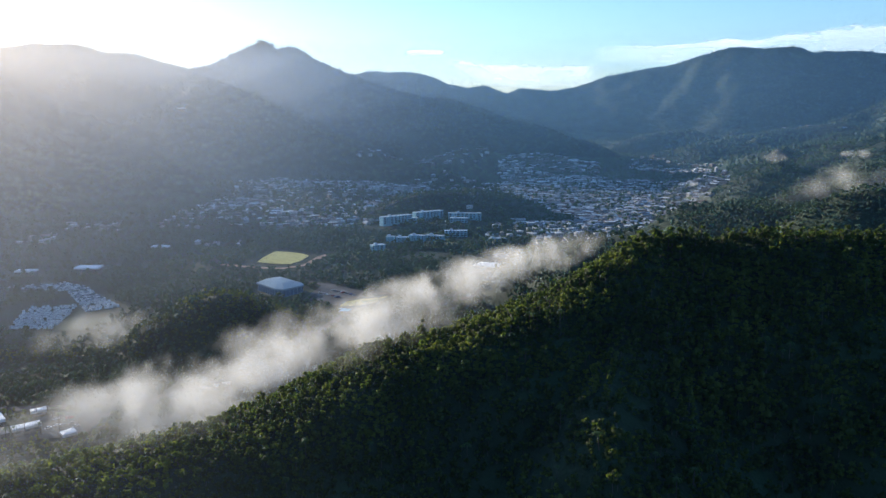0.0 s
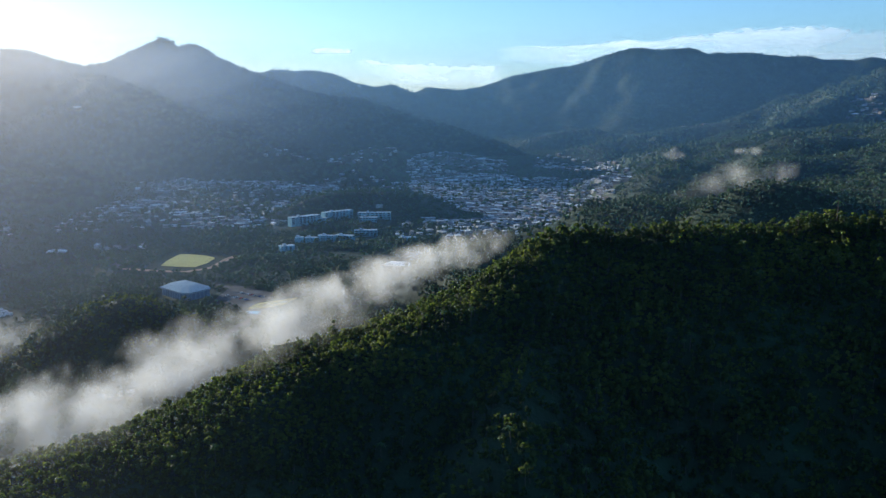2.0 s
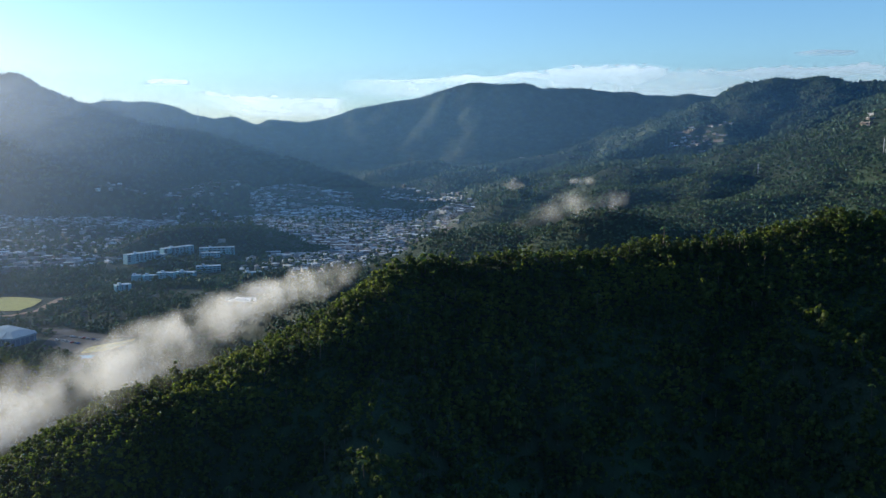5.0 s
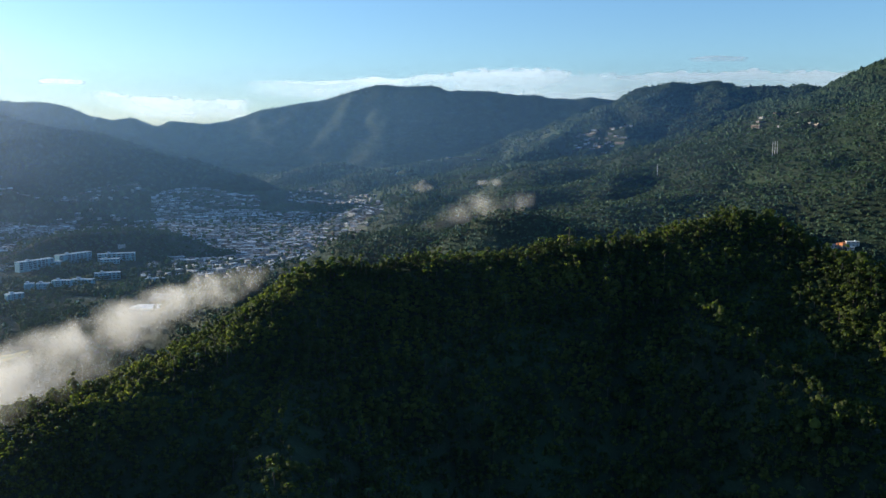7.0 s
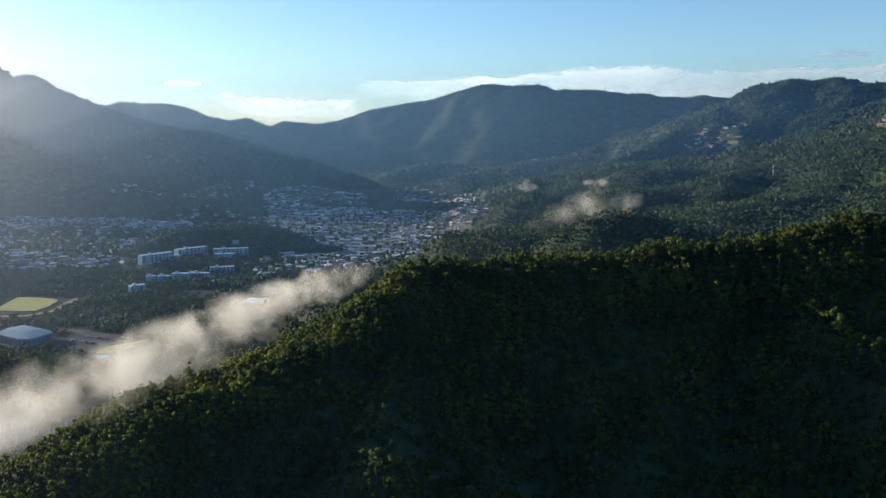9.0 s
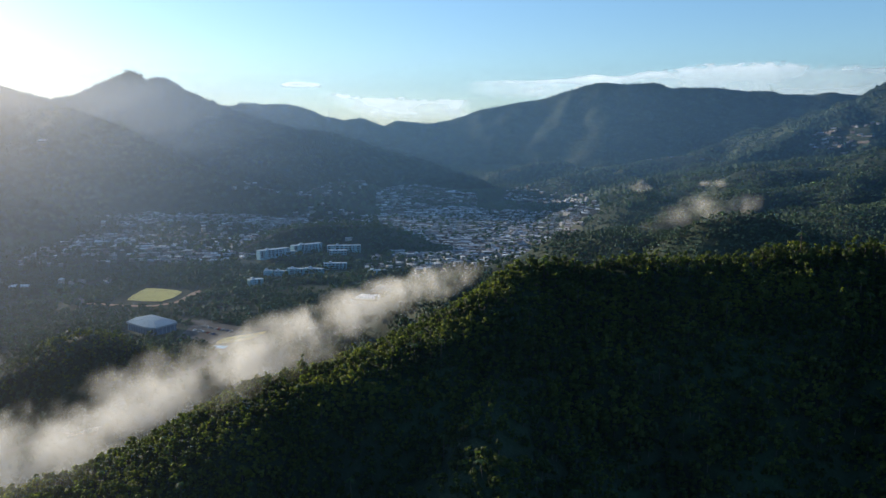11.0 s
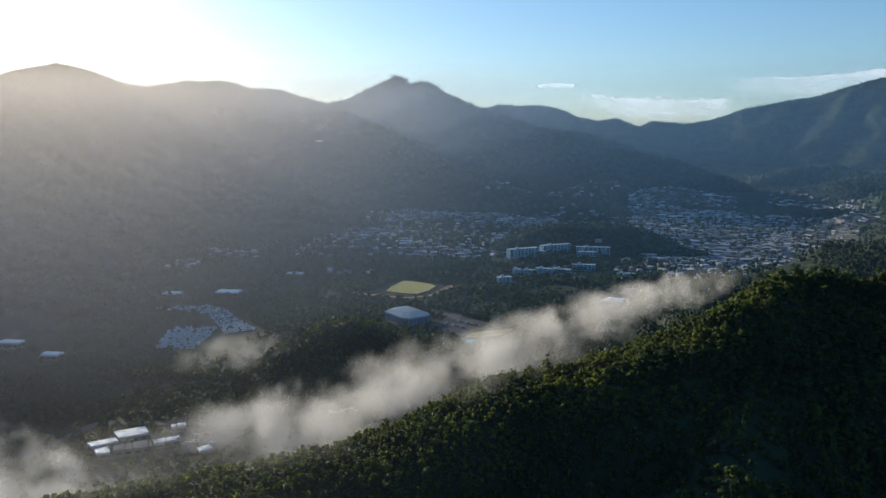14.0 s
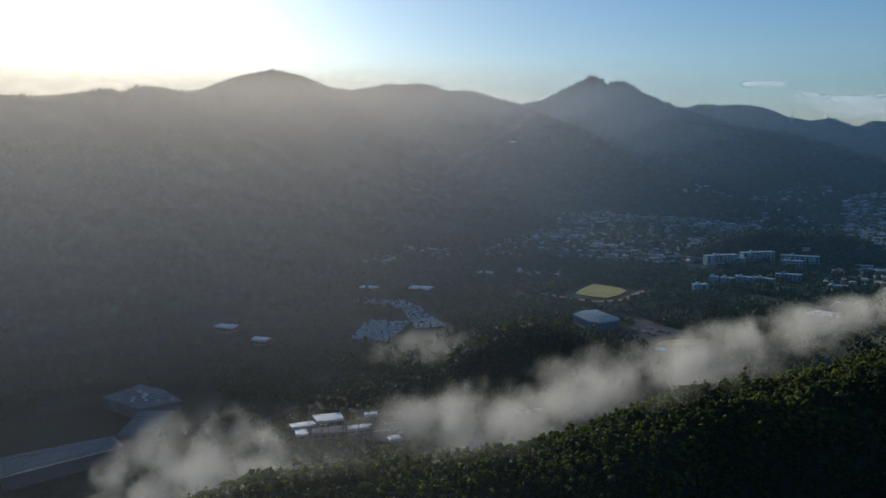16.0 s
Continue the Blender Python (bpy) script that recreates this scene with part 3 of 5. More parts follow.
OPEN = [  # cleared ground: fields, lots, yards
    [(-236, 1030), (-128, 1020), (-118, 1175), (-240, 1185)],
    [(-196, 885), (-110, 850), (-100, 960), (-190, 975)],
    [(-125, 780), (-30, 790), (-20, 905), (-118, 925)],
    [(45, 965), (110, 965), (140, 1100), (75, 1090)],
    [(-310, 465), (-215, 480), (-205, 545), (-320, 535)],
    [(-480, 330), (-355, 350), (-375, 535), (-500, 535)],
    [(-415, 745), (-300, 740), (-300, 850), (-415, 860)],
    [(-350, 800), (-295, 820), (-360, 930), (-405, 920)],
    [(-490, 925), (-395, 910), (-365, 935), (-420, 975)],
    [(-90, 1320), (110, 1350), (110, 1440), (-90, 1420)],
    [(-78, 1138), (-40, 1138), (-40, 1172), (-78, 1168)], [(-60, 1205), (75, 1225), (75, 1292), (-60, 1245)],
    [(-540, 725), (-500, 725), (-500, 755), (-540, 755)],
    [(-475, 690), (-435, 690), (-435, 718), (-475, 718)],
    [(-275, 1100), (-190, 1110), (-185, 1230), (-275, 1230)], [(-252, 490), (-208, 498), (-203, 545), (-254, 545)],
]


def bilinear(quad, u, v):
    c = np.array(quad, float)
    return c[0] * (1 - u) * (1 - v) + c[1] * u * (1 - v) + c[2] * u * v + c[3] * (1 - u) * v


# ways round the sports ground
ARENA_ROAD = [(-131, 956), (-96, 917), (-60, 894), (20, 870), (80, 930), (140, 1080), (250, 1330)]
FIELD_PATH = [(-258, 1062), (-220, 1046), (-178, 1034), (-150, 1058), (-138, 1118), (-128, 1142)]
FIELD_LANE = [(-75, 800), (-46, 800), (10, 830), (60, 880)]


# ---- forests ----
def near_cover(p):
    d, _, _ = crest(p[:, 0], p[:, 1], CRESTS["near_ridge"])
    return d


NEAR_KINDS = [broadleaf(3 + i, t, w, 58, s * 0.55, 4) for i, (t, w, s) in enumerate(
    [(9.5, 3.5, 0.95), (11, 3.0, 0.85), (8.5, 4.0, 1.05), (12, 2.8, 0.85), (7.5, 3.4, 0.95), (10, 4.1, 1.1), (12.5, 3.4, 0.95)])]
SHADE_KINDS = [broadleaf(23 + i, t, w, 30, s * 0.75, 4, True) for i, (t, w, s) in enumerate([(9.5, 3.6, 0.95), (11, 3.2, 0.85), (8.5, 4.0, 1.05), (10, 4.1, 1.1)])]
PALM_KINDS = [palm(41 + i, t) for i, t in enumerate((9, 11, 12.5))]
MID_NEAR = [broadleaf(51 + i, t, w, 9, s * 0.7, 3, True) for i, (t, w, s) in enumerate([(9, 4.6, 2.0), (10, 4.3, 1.9), (8, 5.2, 2.1), (10, 3.8, 1.8)])]
MID_KINDS = [broadleaf(61 + i, t, w, 8, s * 0.7, 2, True) for i, (t, w, s) in enumerate([(9, 5.6, 2.9), (10, 5.2, 2.7), (8, 6.4, 3.1), (10, 4.6, 2.6)])]
FAR_KINDS = [(lobes_of(np.random.default_rng(81 + i), np.array([[0, 0, 2.5], [6.5, 3.5, 1.6]]), np.array([7.6, 6.0]), 5, 1), None) for i in range(5)]

cand = np.concatenate([lattice_points(0, 620, 100, 760, 4.1, 7), lattice_points(-330, 0, 100, 760, 3.4, 8)])
dist, rng_r = near_cover(cand), np.hypot(cand[:, 0], cand[:, 1])
bear = np.degrees(np.arctan2(cand[:, 0], cand[:, 1]))
south = rng_r < np.interp(bear, [-50, -25, 0, 15, 40], [300, 350, 440, 550, 640])
ok = (np.where(south, dist < np.interp(bear, [-50, -25, -5, 10, 25, 50], [50, 50, 110, 190, 230, 240]), dist < np.where(cand[:, 0] < 0, 66, 58))) & (rng_r > 175) & (bear > -54) & (bear < 54)
ok &= ~inside(cand, OPEN[4]) & ~inside(cand, OPEN[5]) & ~inside(cand, OPEN[-1])
near_p, near_d = cand[ok], dist[ok]
near_p = np.column_stack([near_p, height(near_p[:, 0], near_p[:, 1])])
rng = np.random.default_rng(17)
near_s = np.interp(near_p[:, 0], [-150, -20, 150], [0.52, 0.58, 0.98]) * (1 + 0.45 * fbm(near_p[:, 0] / 32, near_p[:, 1] / 32, 2, 77)) * rng.uniform(0.65, 1.25, len(near_p)) * np.where(rng.random(len(near_p)) < 0.08, 1.3, 1.0)
palms = rng.random(len(near_p)) < 0.018
# the trees along the crest stand as things of their own
single = np.zeros(len(near_p), bool)
pick = np.nonzero((near_d < 9) & ~palms & (near_p[:, 0] > -215) & (near_p[:, 0] < 480))[0]
single[pick[np.linspace(0, len(pick) - 1, min(250, len(pick))).astype(int)]] = True
rest = ~single & ~palms
lower = near_d > 62
rest &= ~lower | (rng.random(len(near_p)) < 0.7)
scatter("hillside_forest", SHADE_KINDS, near_p[rest & lower], near_s[rest & lower], [M_LEAF, M_BARK], "dark shaded tropical forest on the lower near hillside", "forest", 4, 2.6)
rest &= ~lower
scatter("hillside_forest", NEAR_KINDS, near_p[rest], near_s[rest], [M_LEAF, M_BARK], "dense dark green tropical forest on the steep near hillside", "forest", 5, 2.6)
scatter("hillside_palms", PALM_KINDS, near_p[palms], near_s[palms], [M_PALM, M_BARK], "scattered palms rising among the trees of the near hillside", "palms", 6)

tree_meshes = [(raw_mesh("crown", c[0], c[1], [M_LEAF], smooth=True), raw_mesh("trunk", t[0], t[1], [M_BARK])) for c, t in NEAR_KINDS]
TREE_LABELS = ["broad rounded tropical tree on the ridge crest", "slender tropical tree on the ridge crest", "low spreading tropical tree on the ridge crest",
               "tall narrow tropical tree on the ridge crest", "small bushy tropical tree on the ridge crest", "wide leafy tropical tree on the ridge crest",
               "tall leafy tropical tree on the ridge crest"]
for j, i in enumerate(np.nonzero(single)[0]):
    k = int(rng.integers(0, len(tree_meshes)))
    s = near_s[i]
    tree = empty("tree", Matrix.LocRotScale((near_p[i, 0], near_p[i, 1], near_p[i, 2] - 2.2), Euler((0, 0, rng.uniform(0, 6.28))), (s, s, s * rng.uniform(0.85, 1.3))),
                 TREE_LABELS[k], "tree", "trees along the near ridge")
    share("crown", tree_meshes[k][0], tree)
    share("trunk", tree_meshes[k][1], tree)

# low undergrowth between the trees of the near hillside
BUSH_KINDS = [broadleaf(131 + i, 4.2, 2.9, 16, 0.6, 1, True) for i in range(4)]
bush = np.concatenate([lattice_points(0, 560, 100, 700, 4.6, 9), lattice_points(-330, 0, 100, 700, 4.0, 10)])
b_d, b_r, b_b = near_cover(bush), np.hypot(bush[:, 0], bush[:, 1]), np.degrees(np.arctan2(bush[:, 0], bush[:, 1]))
bush = bush[(b_d < 95) & (b_r > 200) & (np.abs(b_b) < 52) & (b_r < np.interp(b_b, [-50, -25, 0, 15, 40], [320, 400, 480, 570, 660]))
            & ~inside(bush, OPEN[4]) & ~inside(bush, OPEN[5]) & ~inside(bush, OPEN[-1])]
bush = np.column_stack([bush, height(bush[:, 0], bush[:, 1])])
scatter("hillside_undergrowth", BUSH_KINDS, bush, rng.uniform(0.7, 1.2, len(bush)), [M_LEAF, M_BARK], "low leafy undergrowth filling the gaps between the hillside trees", "undergrowth", 44, 1.0)

# the wooded knoll and the belt of trees on the valley floor
cand = lattice_points(-400, -60, 620, 800, 5.4, 33)
d_knoll = crest(cand[:, 0], cand[:, 1], CRESTS["knoll"])[0]
d_belt = crest(cand[:, 0], cand[:, 1], [(-345, 668, 0), (-290, 672, 0), (-235, 690, 0), (-180, 676, 0), (-128, 700, 0)])[0]
belt = cand[((d_knoll < 48) | (d_belt < 13)) & ~inside(cand, OPEN[6])]
belt = np.column_stack([belt, height(belt[:, 0], belt[:, 1])])
scatter("knoll_woods", NEAR_KINDS, belt, np.random.default_rng(3).uniform(0.5, 0.95, len(belt)), [M_LEAF, M_BARK], "dense green trees over the round knoll and valley floor", "forest", 15, 2.2)

# middle distance: valley woods, knolls and the eastern slopes
cand = lattice_points(-1250, 1500, 380, 1950, 13.0, 27)
r, bear = np.hypot(cand[:, 0], cand[:, 1]), np.degrees(np.arctan2(cand[:, 0], cand[:, 1]))
ok = (r < np.where(bear < -14, 1560, 1950)) & (bear > -50) & (bear < 55) & (r > np.interp(bear, [-50, -25, 0, 15, 40], [360, 420, 520, 600, 690]))
ok &= near_cover(cand) > 58
clear = fbm(cand[:, 0] / 95, cand[:, 1] / 95, 3, 41)
east = cand[:, 0] * 0.83 - cand[:, 1] * 0.25 > 130
hilly = height(cand[:, 0], cand[:, 1]) > 26
ok &= east | hilly | (clear > np.where(r < 800, -0.5, -0.32))
for quad in OPEN:
    ok &= ~inside(cand, quad)
drop = np.zeros(len(cand), bool)
for name, (quad, n) in QUARTERS.items():
    if name != "scattered" and "slope" not in name:
        drop |= inside(cand, quad, 0.04)
rng = np.random.default_rng(19)
ok &= ~drop | (rng.random(len(cand)) < 0.55)
mid_p = cand[ok]
mid_p = np.column_stack([mid_p, height(mid_p[:, 0], mid_p[:, 1])])
extra = lattice_points(150, 1450, 380, 1500, 7.8, 28)
extra = extra[np.hypot(extra[:, 0], extra[:, 1]) > 1080]
close_by = lattice_points(150, 1000, 380, 1080, 5.6, 30)
extra = np.concatenate([extra, close_by[np.hypot(close_by[:, 0], close_by[:, 1]) <= 1080]])
e_r, e_b = np.hypot(extra[:, 0], extra[:, 1]), np.degrees(np.arctan2(extra[:, 0], extra[:, 1]))
extra = extra[(e_r < 1650) & (e_r > np.interp(e_b, [15, 40], [600, 690])) & (e_b > 17) & (e_b < 54) & (near_cover(extra) > 58)
              & ~inside(extra, QUARTERS["slope_d"][0], 0.3)]
built = np.zeros(len(extra), bool)
for name in ("rows", "street", "lower_town", "market", "centre"):
    built |= inside(extra, QUARTERS[name][0], 0.03)
extra = extra[~built | (rng.random(len(extra)) < 0.1)]
extra = np.column_stack([extra, height(extra[:, 0], extra[:, 1])])
bench = (np.degrees(np.arctan2(mid_p[:, 0], mid_p[:, 1])) > 17) & (np.hypot(mid_p[:, 0], mid_p[:, 1]) < 1650)
grove = lattice_points(-120, 280, 1380, 1580, 7.5, 29)
grove = grove[crest(grove[:, 0], grove[:, 1], CRESTS["town_hill"])[0] < 56]
grove = np.column_stack([grove, height(grove[:, 0], grove[:, 1])])
extra = np.concatenate([extra, grove])
mid_p = np.concatenate([mid_p[~bench], extra])
mid_s = rng.uniform(0.65, 1.3, len(mid_p)) * np.where(np.arange(len(mid_p)) >= len(mid_p) - len(extra), 0.74, 1.0)
close = np.hypot(mid_p[:, 0], mid_p[:, 1]) < 1080
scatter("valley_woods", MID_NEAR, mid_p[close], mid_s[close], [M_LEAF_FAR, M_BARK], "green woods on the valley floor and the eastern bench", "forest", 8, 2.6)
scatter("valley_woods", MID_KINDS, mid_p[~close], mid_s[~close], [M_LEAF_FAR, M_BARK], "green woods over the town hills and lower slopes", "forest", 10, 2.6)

# groves over the valley floor
cand = np.concatenate([lattice_points(-430, 210, 760, 1330, 6.6, 64), lattice_points(-430, -150, 548, 700, 6.0, 65)])
keep = (fbm(cand[:, 0] / 70, cand[:, 1] / 70, 3, 43) > -0.22) & (near_cover(cand) > 60)
keep &= crest(cand[:, 0], cand[:, 1], [(-330, 460, 0), (-320, 545, 0), (-240, 552, 0), (-190, 560, 0), (-120, 640, 0), (-75, 795, 0)])[0] > 8
for quad in OPEN + [QUARTERS[name][0] for name in ("lower_town", "front", "west_a")]:
    keep &= ~inside(cand, quad, 0.05)
for way in (ARENA_ROAD, FIELD_PATH, FIELD_LANE):
    keep &= crest(cand[:, 0], cand[:, 1], [(*p, 0) for p in way])[0] > 9
floor_trees = np.column_stack([cand[keep], height(cand[keep][:, 0], cand[keep][:, 1])])
scatter("valley_groves", MID_NEAR, floor_trees, rng.uniform(0.5, 0.95, len(floor_trees)), [M_LEAF_FAR, M_BARK], "dark green groves over the valley floor round the sports ground", "forest", 21, 2.0)

# shrubs and young trees between the blocks
cand = lattice_points(-100, 150, 1100, 1440, 7.0, 57)
keep = (inside(cand, [(-90, 1120), (140, 1180), (140, 1440), (-90, 1420)]) & (fbm(cand[:, 0] / 30, cand[:, 1] / 30, 2, 4) > -0.05))
shrub = np.column_stack([cand[keep], height(cand[keep][:, 0], cand[keep][:, 1])])
scatter("garden_shrubs", MID_KINDS, shrub, rng.uniform(0.35, 0.75, len(shrub)), [M_LEAF_FAR, M_BARK], "shrubs and young trees between the apartment blocks", "shrubs", 18)

# trees and scrub round the sports ground
cand = np.concatenate([lattice_points(-285, -100, 1010, 1240, 5.5, 58), lattice_points(-110, 0, 780, 930, 6.0, 59)])
field = [(-232, 1050), (-160, 1030), (-125, 1130), (-215, 1180)]
cand = np.concatenate([cand, lattice_points(-200, -20, 780, 985, 6.0, 60)])
keep = (inside(cand, OPEN[0]) | inside(cand, OPEN[-2]) | inside(cand, OPEN[1]) | inside(cand, OPEN[2])) & ~inside(cand, field, 0.05) & (fbm(cand[:, 0] / 22, cand[:, 1] / 22, 2, 6) > -0.75)
for quad in ([(-126, 862), (-88, 832), (-58, 894), (-112, 950)], [(-190, 890), (-140, 862), (-120, 905), (-170, 955)], [(-92, 800), (-50, 820), (-30, 885), (-84, 860)]):
    keep &= ~inside(cand, quad, 0.1)
for way in (ARENA_ROAD, FIELD_PATH, FIELD_LANE):
    keep &= crest(cand[:, 0], cand[:, 1], [(*p, 0) for p in way])[0] > 9
scrub = np.column_stack([cand[keep], height(cand[keep][:, 0], cand[keep][:, 1])])
scatter("garden_shrubs", MID_NEAR, scrub, rng.uniform(0.45, 0.95, len(scrub)), [M_LEAF_FAR, M_BARK], "low green scrub round the playing field", "shrubs", 19, sink=1.6)

# bushes round the warehouses
cand = lattice_points(-340, -190, 440, 575, 4.2, 66)
keep = inside(cand, OPEN[4], 0.25) | inside(cand, OPEN[-1], 0.2)
for quad in ([(-302, 482), (-262, 474), (-238, 512), (-276, 534)], [(-256, 490), (-208, 496), (-204, 543), (-254, 540)], [(-264, 530), (-248, 530), (-246, 547), (-264, 547)], [(-228, 488), (-210, 490), (-210, 508), (-228, 508)]):
    keep &= ~inside(cand, quad)
keep &= crest(cand[:, 0], cand[:, 1], [(-330, 460, 0), (-320, 545, 0), (-240, 552, 0), (-190, 560, 0)])[0] > 6
bushes = np.column_stack([cand[keep], height(cand[keep][:, 0], cand[keep][:, 1])])
scatter("yard_bushes", NEAR_KINDS, bushes, rng.uniform(0.3, 0.62, len(bushes)), [M_LEAF, M_BARK], "sunlit bushes and small trees round the warehouses", "shrubs", 22, 0.6)

# far mountains
cand = np.concatenate([lattice_points(-3400, 3400, 1200, 4650, 15.5, 37), lattice_points(1000, 2400, 1200, 2700, 16.0, 38)])
r, bear = np.hypot(cand[:, 0], cand[:, 1]), np.degrees(np.arctan2(cand[:, 0], cand[:, 1]))
ok = (r > np.where(bear < -14, 1550, 1930)) & (r < 4640) & (bear > -50) & (bear < 55)
drop = np.zeros(len(cand), bool)
for name, (quad, n) in QUARTERS.items():
    if name != "scattered" and "slope" not in name:
        drop |= inside(cand, quad, 0.02)
ok &= ~drop | (rng.random(len(cand)) < 0.3)
for name in ("slope_a", "slope_c"):
    ok &= ~inside(cand, QUARTERS[name][0]) | (rng.random(len(cand)) < 0.35)
far_p = cand[ok]
# the backs of the mountains, turned away from the valley, stay bare
step = 1 - 40 / np.hypot(far_p[:, 0], far_p[:, 1])[:, None]
lower, upper = height(*(far_p * step).T), height(*(far_p * (2 - step)).T)
far_p = far_p[(upper - lower) > -14]
far_p = np.column_stack([far_p, height(far_p[:, 0], far_p[:, 1])])
# taller, uneven trees stand along the skyline
brow = np.min([crest(far_p[:, 0], far_p[:, 1], CRESTS[name])[0] for name in ("left_range", "main_peak", "back_ridge", "right_mount", "right_peak", "house_spur")], axis=0) < 22
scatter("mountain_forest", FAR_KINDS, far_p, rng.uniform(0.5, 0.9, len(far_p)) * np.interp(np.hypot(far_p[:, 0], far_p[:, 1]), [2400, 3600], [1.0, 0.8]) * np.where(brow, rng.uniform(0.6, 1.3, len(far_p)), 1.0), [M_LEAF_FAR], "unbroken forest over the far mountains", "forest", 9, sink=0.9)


# ---- town ----
def house_meshes(i):
    """Walls, roof and windows of one kind of house."""
    rng = random.Random(100 + i)
    w, d, h = rng.choice((7, 8.5, 10, 12, 15)), rng.choice((6.5, 7.5, 9)), rng.choice((2.6, 2.8, 3.0, 3.0, 5.6))
    wall, roof = bmesh.new(), bmesh.new()
    box(wall, 0, 0, -3.0, w, d, h + 3.0)
    if i % 4 == 3:
        ridge = h + 1.7
        for sgn in (-1, 1):
            a = [roof.verts.new(p) for p in ((-w / 2 - 0.5, sgn * (d / 2 + 0.5), h - 0.1), (w / 2 + 0.5, sgn * (d / 2 + 0.5), h - 0.1), (w / 2 + 0.5, 0, ridge), (-w / 2 - 0.5, 0, ridge))]
            b = [roof.verts.new(v.co + Vector((0, 0, 0.22))) for v in a]
            roof.faces.new(a)
            roof.faces.new(b)
            for k in range(4):
                roof.faces.new((a[k], a[(k + 1) % 4], b[(k + 1) % 4], b[k]))
        bmesh.ops.recalc_face_normals(roof, faces=roof.faces)
    else:
        box(roof, 0, 0, h, w + 0.8, d + 0.8, 0.3)
        if i % 4 == 1:
            box(roof, w * 0.22, d * 0.15, h + 0.3, 2.2, 2.2, 1.5)
        if i % 4 == 2:
            box(roof, -w * 0.1, -d / 2 - 1.6, h * 0.55 if h > 5 else h - 0.5, w * 0.8, 2.6, 0.2)
    win = bmesh.new()
    box(win, 0, 0, 0, 1.5, 0.16, 1.3)
    spots = [(x, s * (d / 2 + 0.02), z) for z in ([1.0] if h < 5 else [1.0, 4.0]) for x in (-w * 0.3, w * 0.02, w * 0.32) for s in (-1, 1)]
    out = []
    for name, bm, mat in (("wall", wall, M_WALL), ("roof", roof, M_ROOF), ("window", win, M_GLASS)):
        me = bpy.data.meshes.new(name)
        bm.to_mesh(me)
        bm.free()
        me.materials.append(mat)
        out.append(me)
    return out, spots


HOUSES = [house_meshes(i) for i in range(12)]
LABELS = ["low concrete house with a flat pale roof", "two-storey concrete house with a roof tank room", "small house with a flat roof and a covered porch",
          "house with a pitched sheet-metal roof"]


def mesh_arrays(me):
    v = np.empty(len(me.vertices) * 3)
    me.vertices.foreach_get("co", v)
    f = [tuple(p.vertices) for p in me.polygons]
    f = [q if len(q) == 4 else (*q, q[-1]) for q in f]
    return v.reshape(-1, 3), np.array(f)


HOUSE_ARRAYS = []
for (wall_me, roof_me, win_me), spots in HOUSES:
    pieces = [(*mesh_arrays(wall_me), 0), (*mesh_arrays(roof_me), 1)]
    wv, wf = mesh_arrays(win_me)
    pieces += [(wv + np.array(sp), wf, 2) for sp in spots[:2]]
    HOUSE_ARRAYS.append(joined(*pieces))
rng = np.random.default_rng(29)
lots = []


def on_hill(x, y):
    return crest(np.array([x]), np.array([y]), CRESTS["town_hill"])[0][0] < 52


DEEP_ROWS = ("terraces",)
for name, (quad, n) in QUARTERS.items():
    # houses stand back to back in pairs of rows, with a street between the pairs
    c = np.array(quad, float)
    if name in DEEP_ROWS:
        c = np.roll(c, -1, 0)
    wide, deep = np.linalg.norm(c[1] - c[0]) + 1e-6, np.linalg.norm(c[3] - c[0]) + 1e-6
    along = math.atan2(*(c[1] - c[0])[::-1])
    loose = name == "scattered" or n < 40 or "foot" in name or "slope" in name
    cols = max(1, round(math.sqrt(n * wide / deep * (1.0 if loose else 1.3))))
    rows_n = max(1, math.ceil(n / cols))
    for b in range(rows_n):
        shift = 0.0 if loose else (0.2 if b % 2 == 0 else -0.2)
        phase = 0.0 if loose else rng.uniform(-0.5, 0.5)
        for a in range(cols):
            if rng.random() < 0.16:
                continue
            j = 0.5 if loose else 0.25
            u, v = (a + 0.5 + phase + rng.uniform(-j, j)) / cols, (b + 0.5 + shift + rng.uniform(-j, j) * 0.7) / rows_n
            x, y = bilinear(c, u, v)
            if on_hill(x, y):
                continue
            lots.append((x, y, along + (rng.choice([0, math.pi / 2]) if loose else 0) + rng.normal() * (0.2 if loose else 0.05), int(rng.integers(0, len(HOUSES)))))
lots.sort(key=lambda q: math.hypot(q[0], q[1]))
lx = np.array([q[0] for q in lots])
ly = np.array([q[1] for q in lots])
lz = height(lx, ly) + 0.4
far_lots = []
for i, (x, y, turn, k) in enumerate(lots):
    if i < 260:
        house = empty("house", Matrix.LocRotScale((x, y, lz[i]), Euler((0, 0, turn)), (0.85, 0.85, 0.9) if x < 600 else (0.9, 0.9, 0.9)), LABELS[k % 4], "house", "houses of the valley town")
        (wall_me, roof_me, win_me), spots = HOUSES[k]
        wall = share("wall", wall_me, house)
        share("roof", roof_me, house)
        for sp in spots:
            share("window", win_me, wall, Matrix.Translation(sp))
    else:
        far_lots.append(i)
vs, fs, ms, base = [], [], [], 0
for i in far_lots:
    x, y, turn, k = lots[i]
    v, f, m = HOUSE_ARRAYS[k]
    c, s = math.cos(turn), math.sin(turn)
    z, long = (0.7 if x < 900 else 1.0) + 0.45 * rng.random(), 0.9 + 0.9 * rng.random() ** 2
    q = np.stack([(v[:, 0] * long * c - v[:, 1] * s) * z + x, (v[:, 0] * long * s + v[:, 1] * c) * z + y, v[:, 2] * 0.8 + lz[i]], 1)
    vs.append(q)
    fs.append(f + base)
    ms.append(m)
    base += len(v)


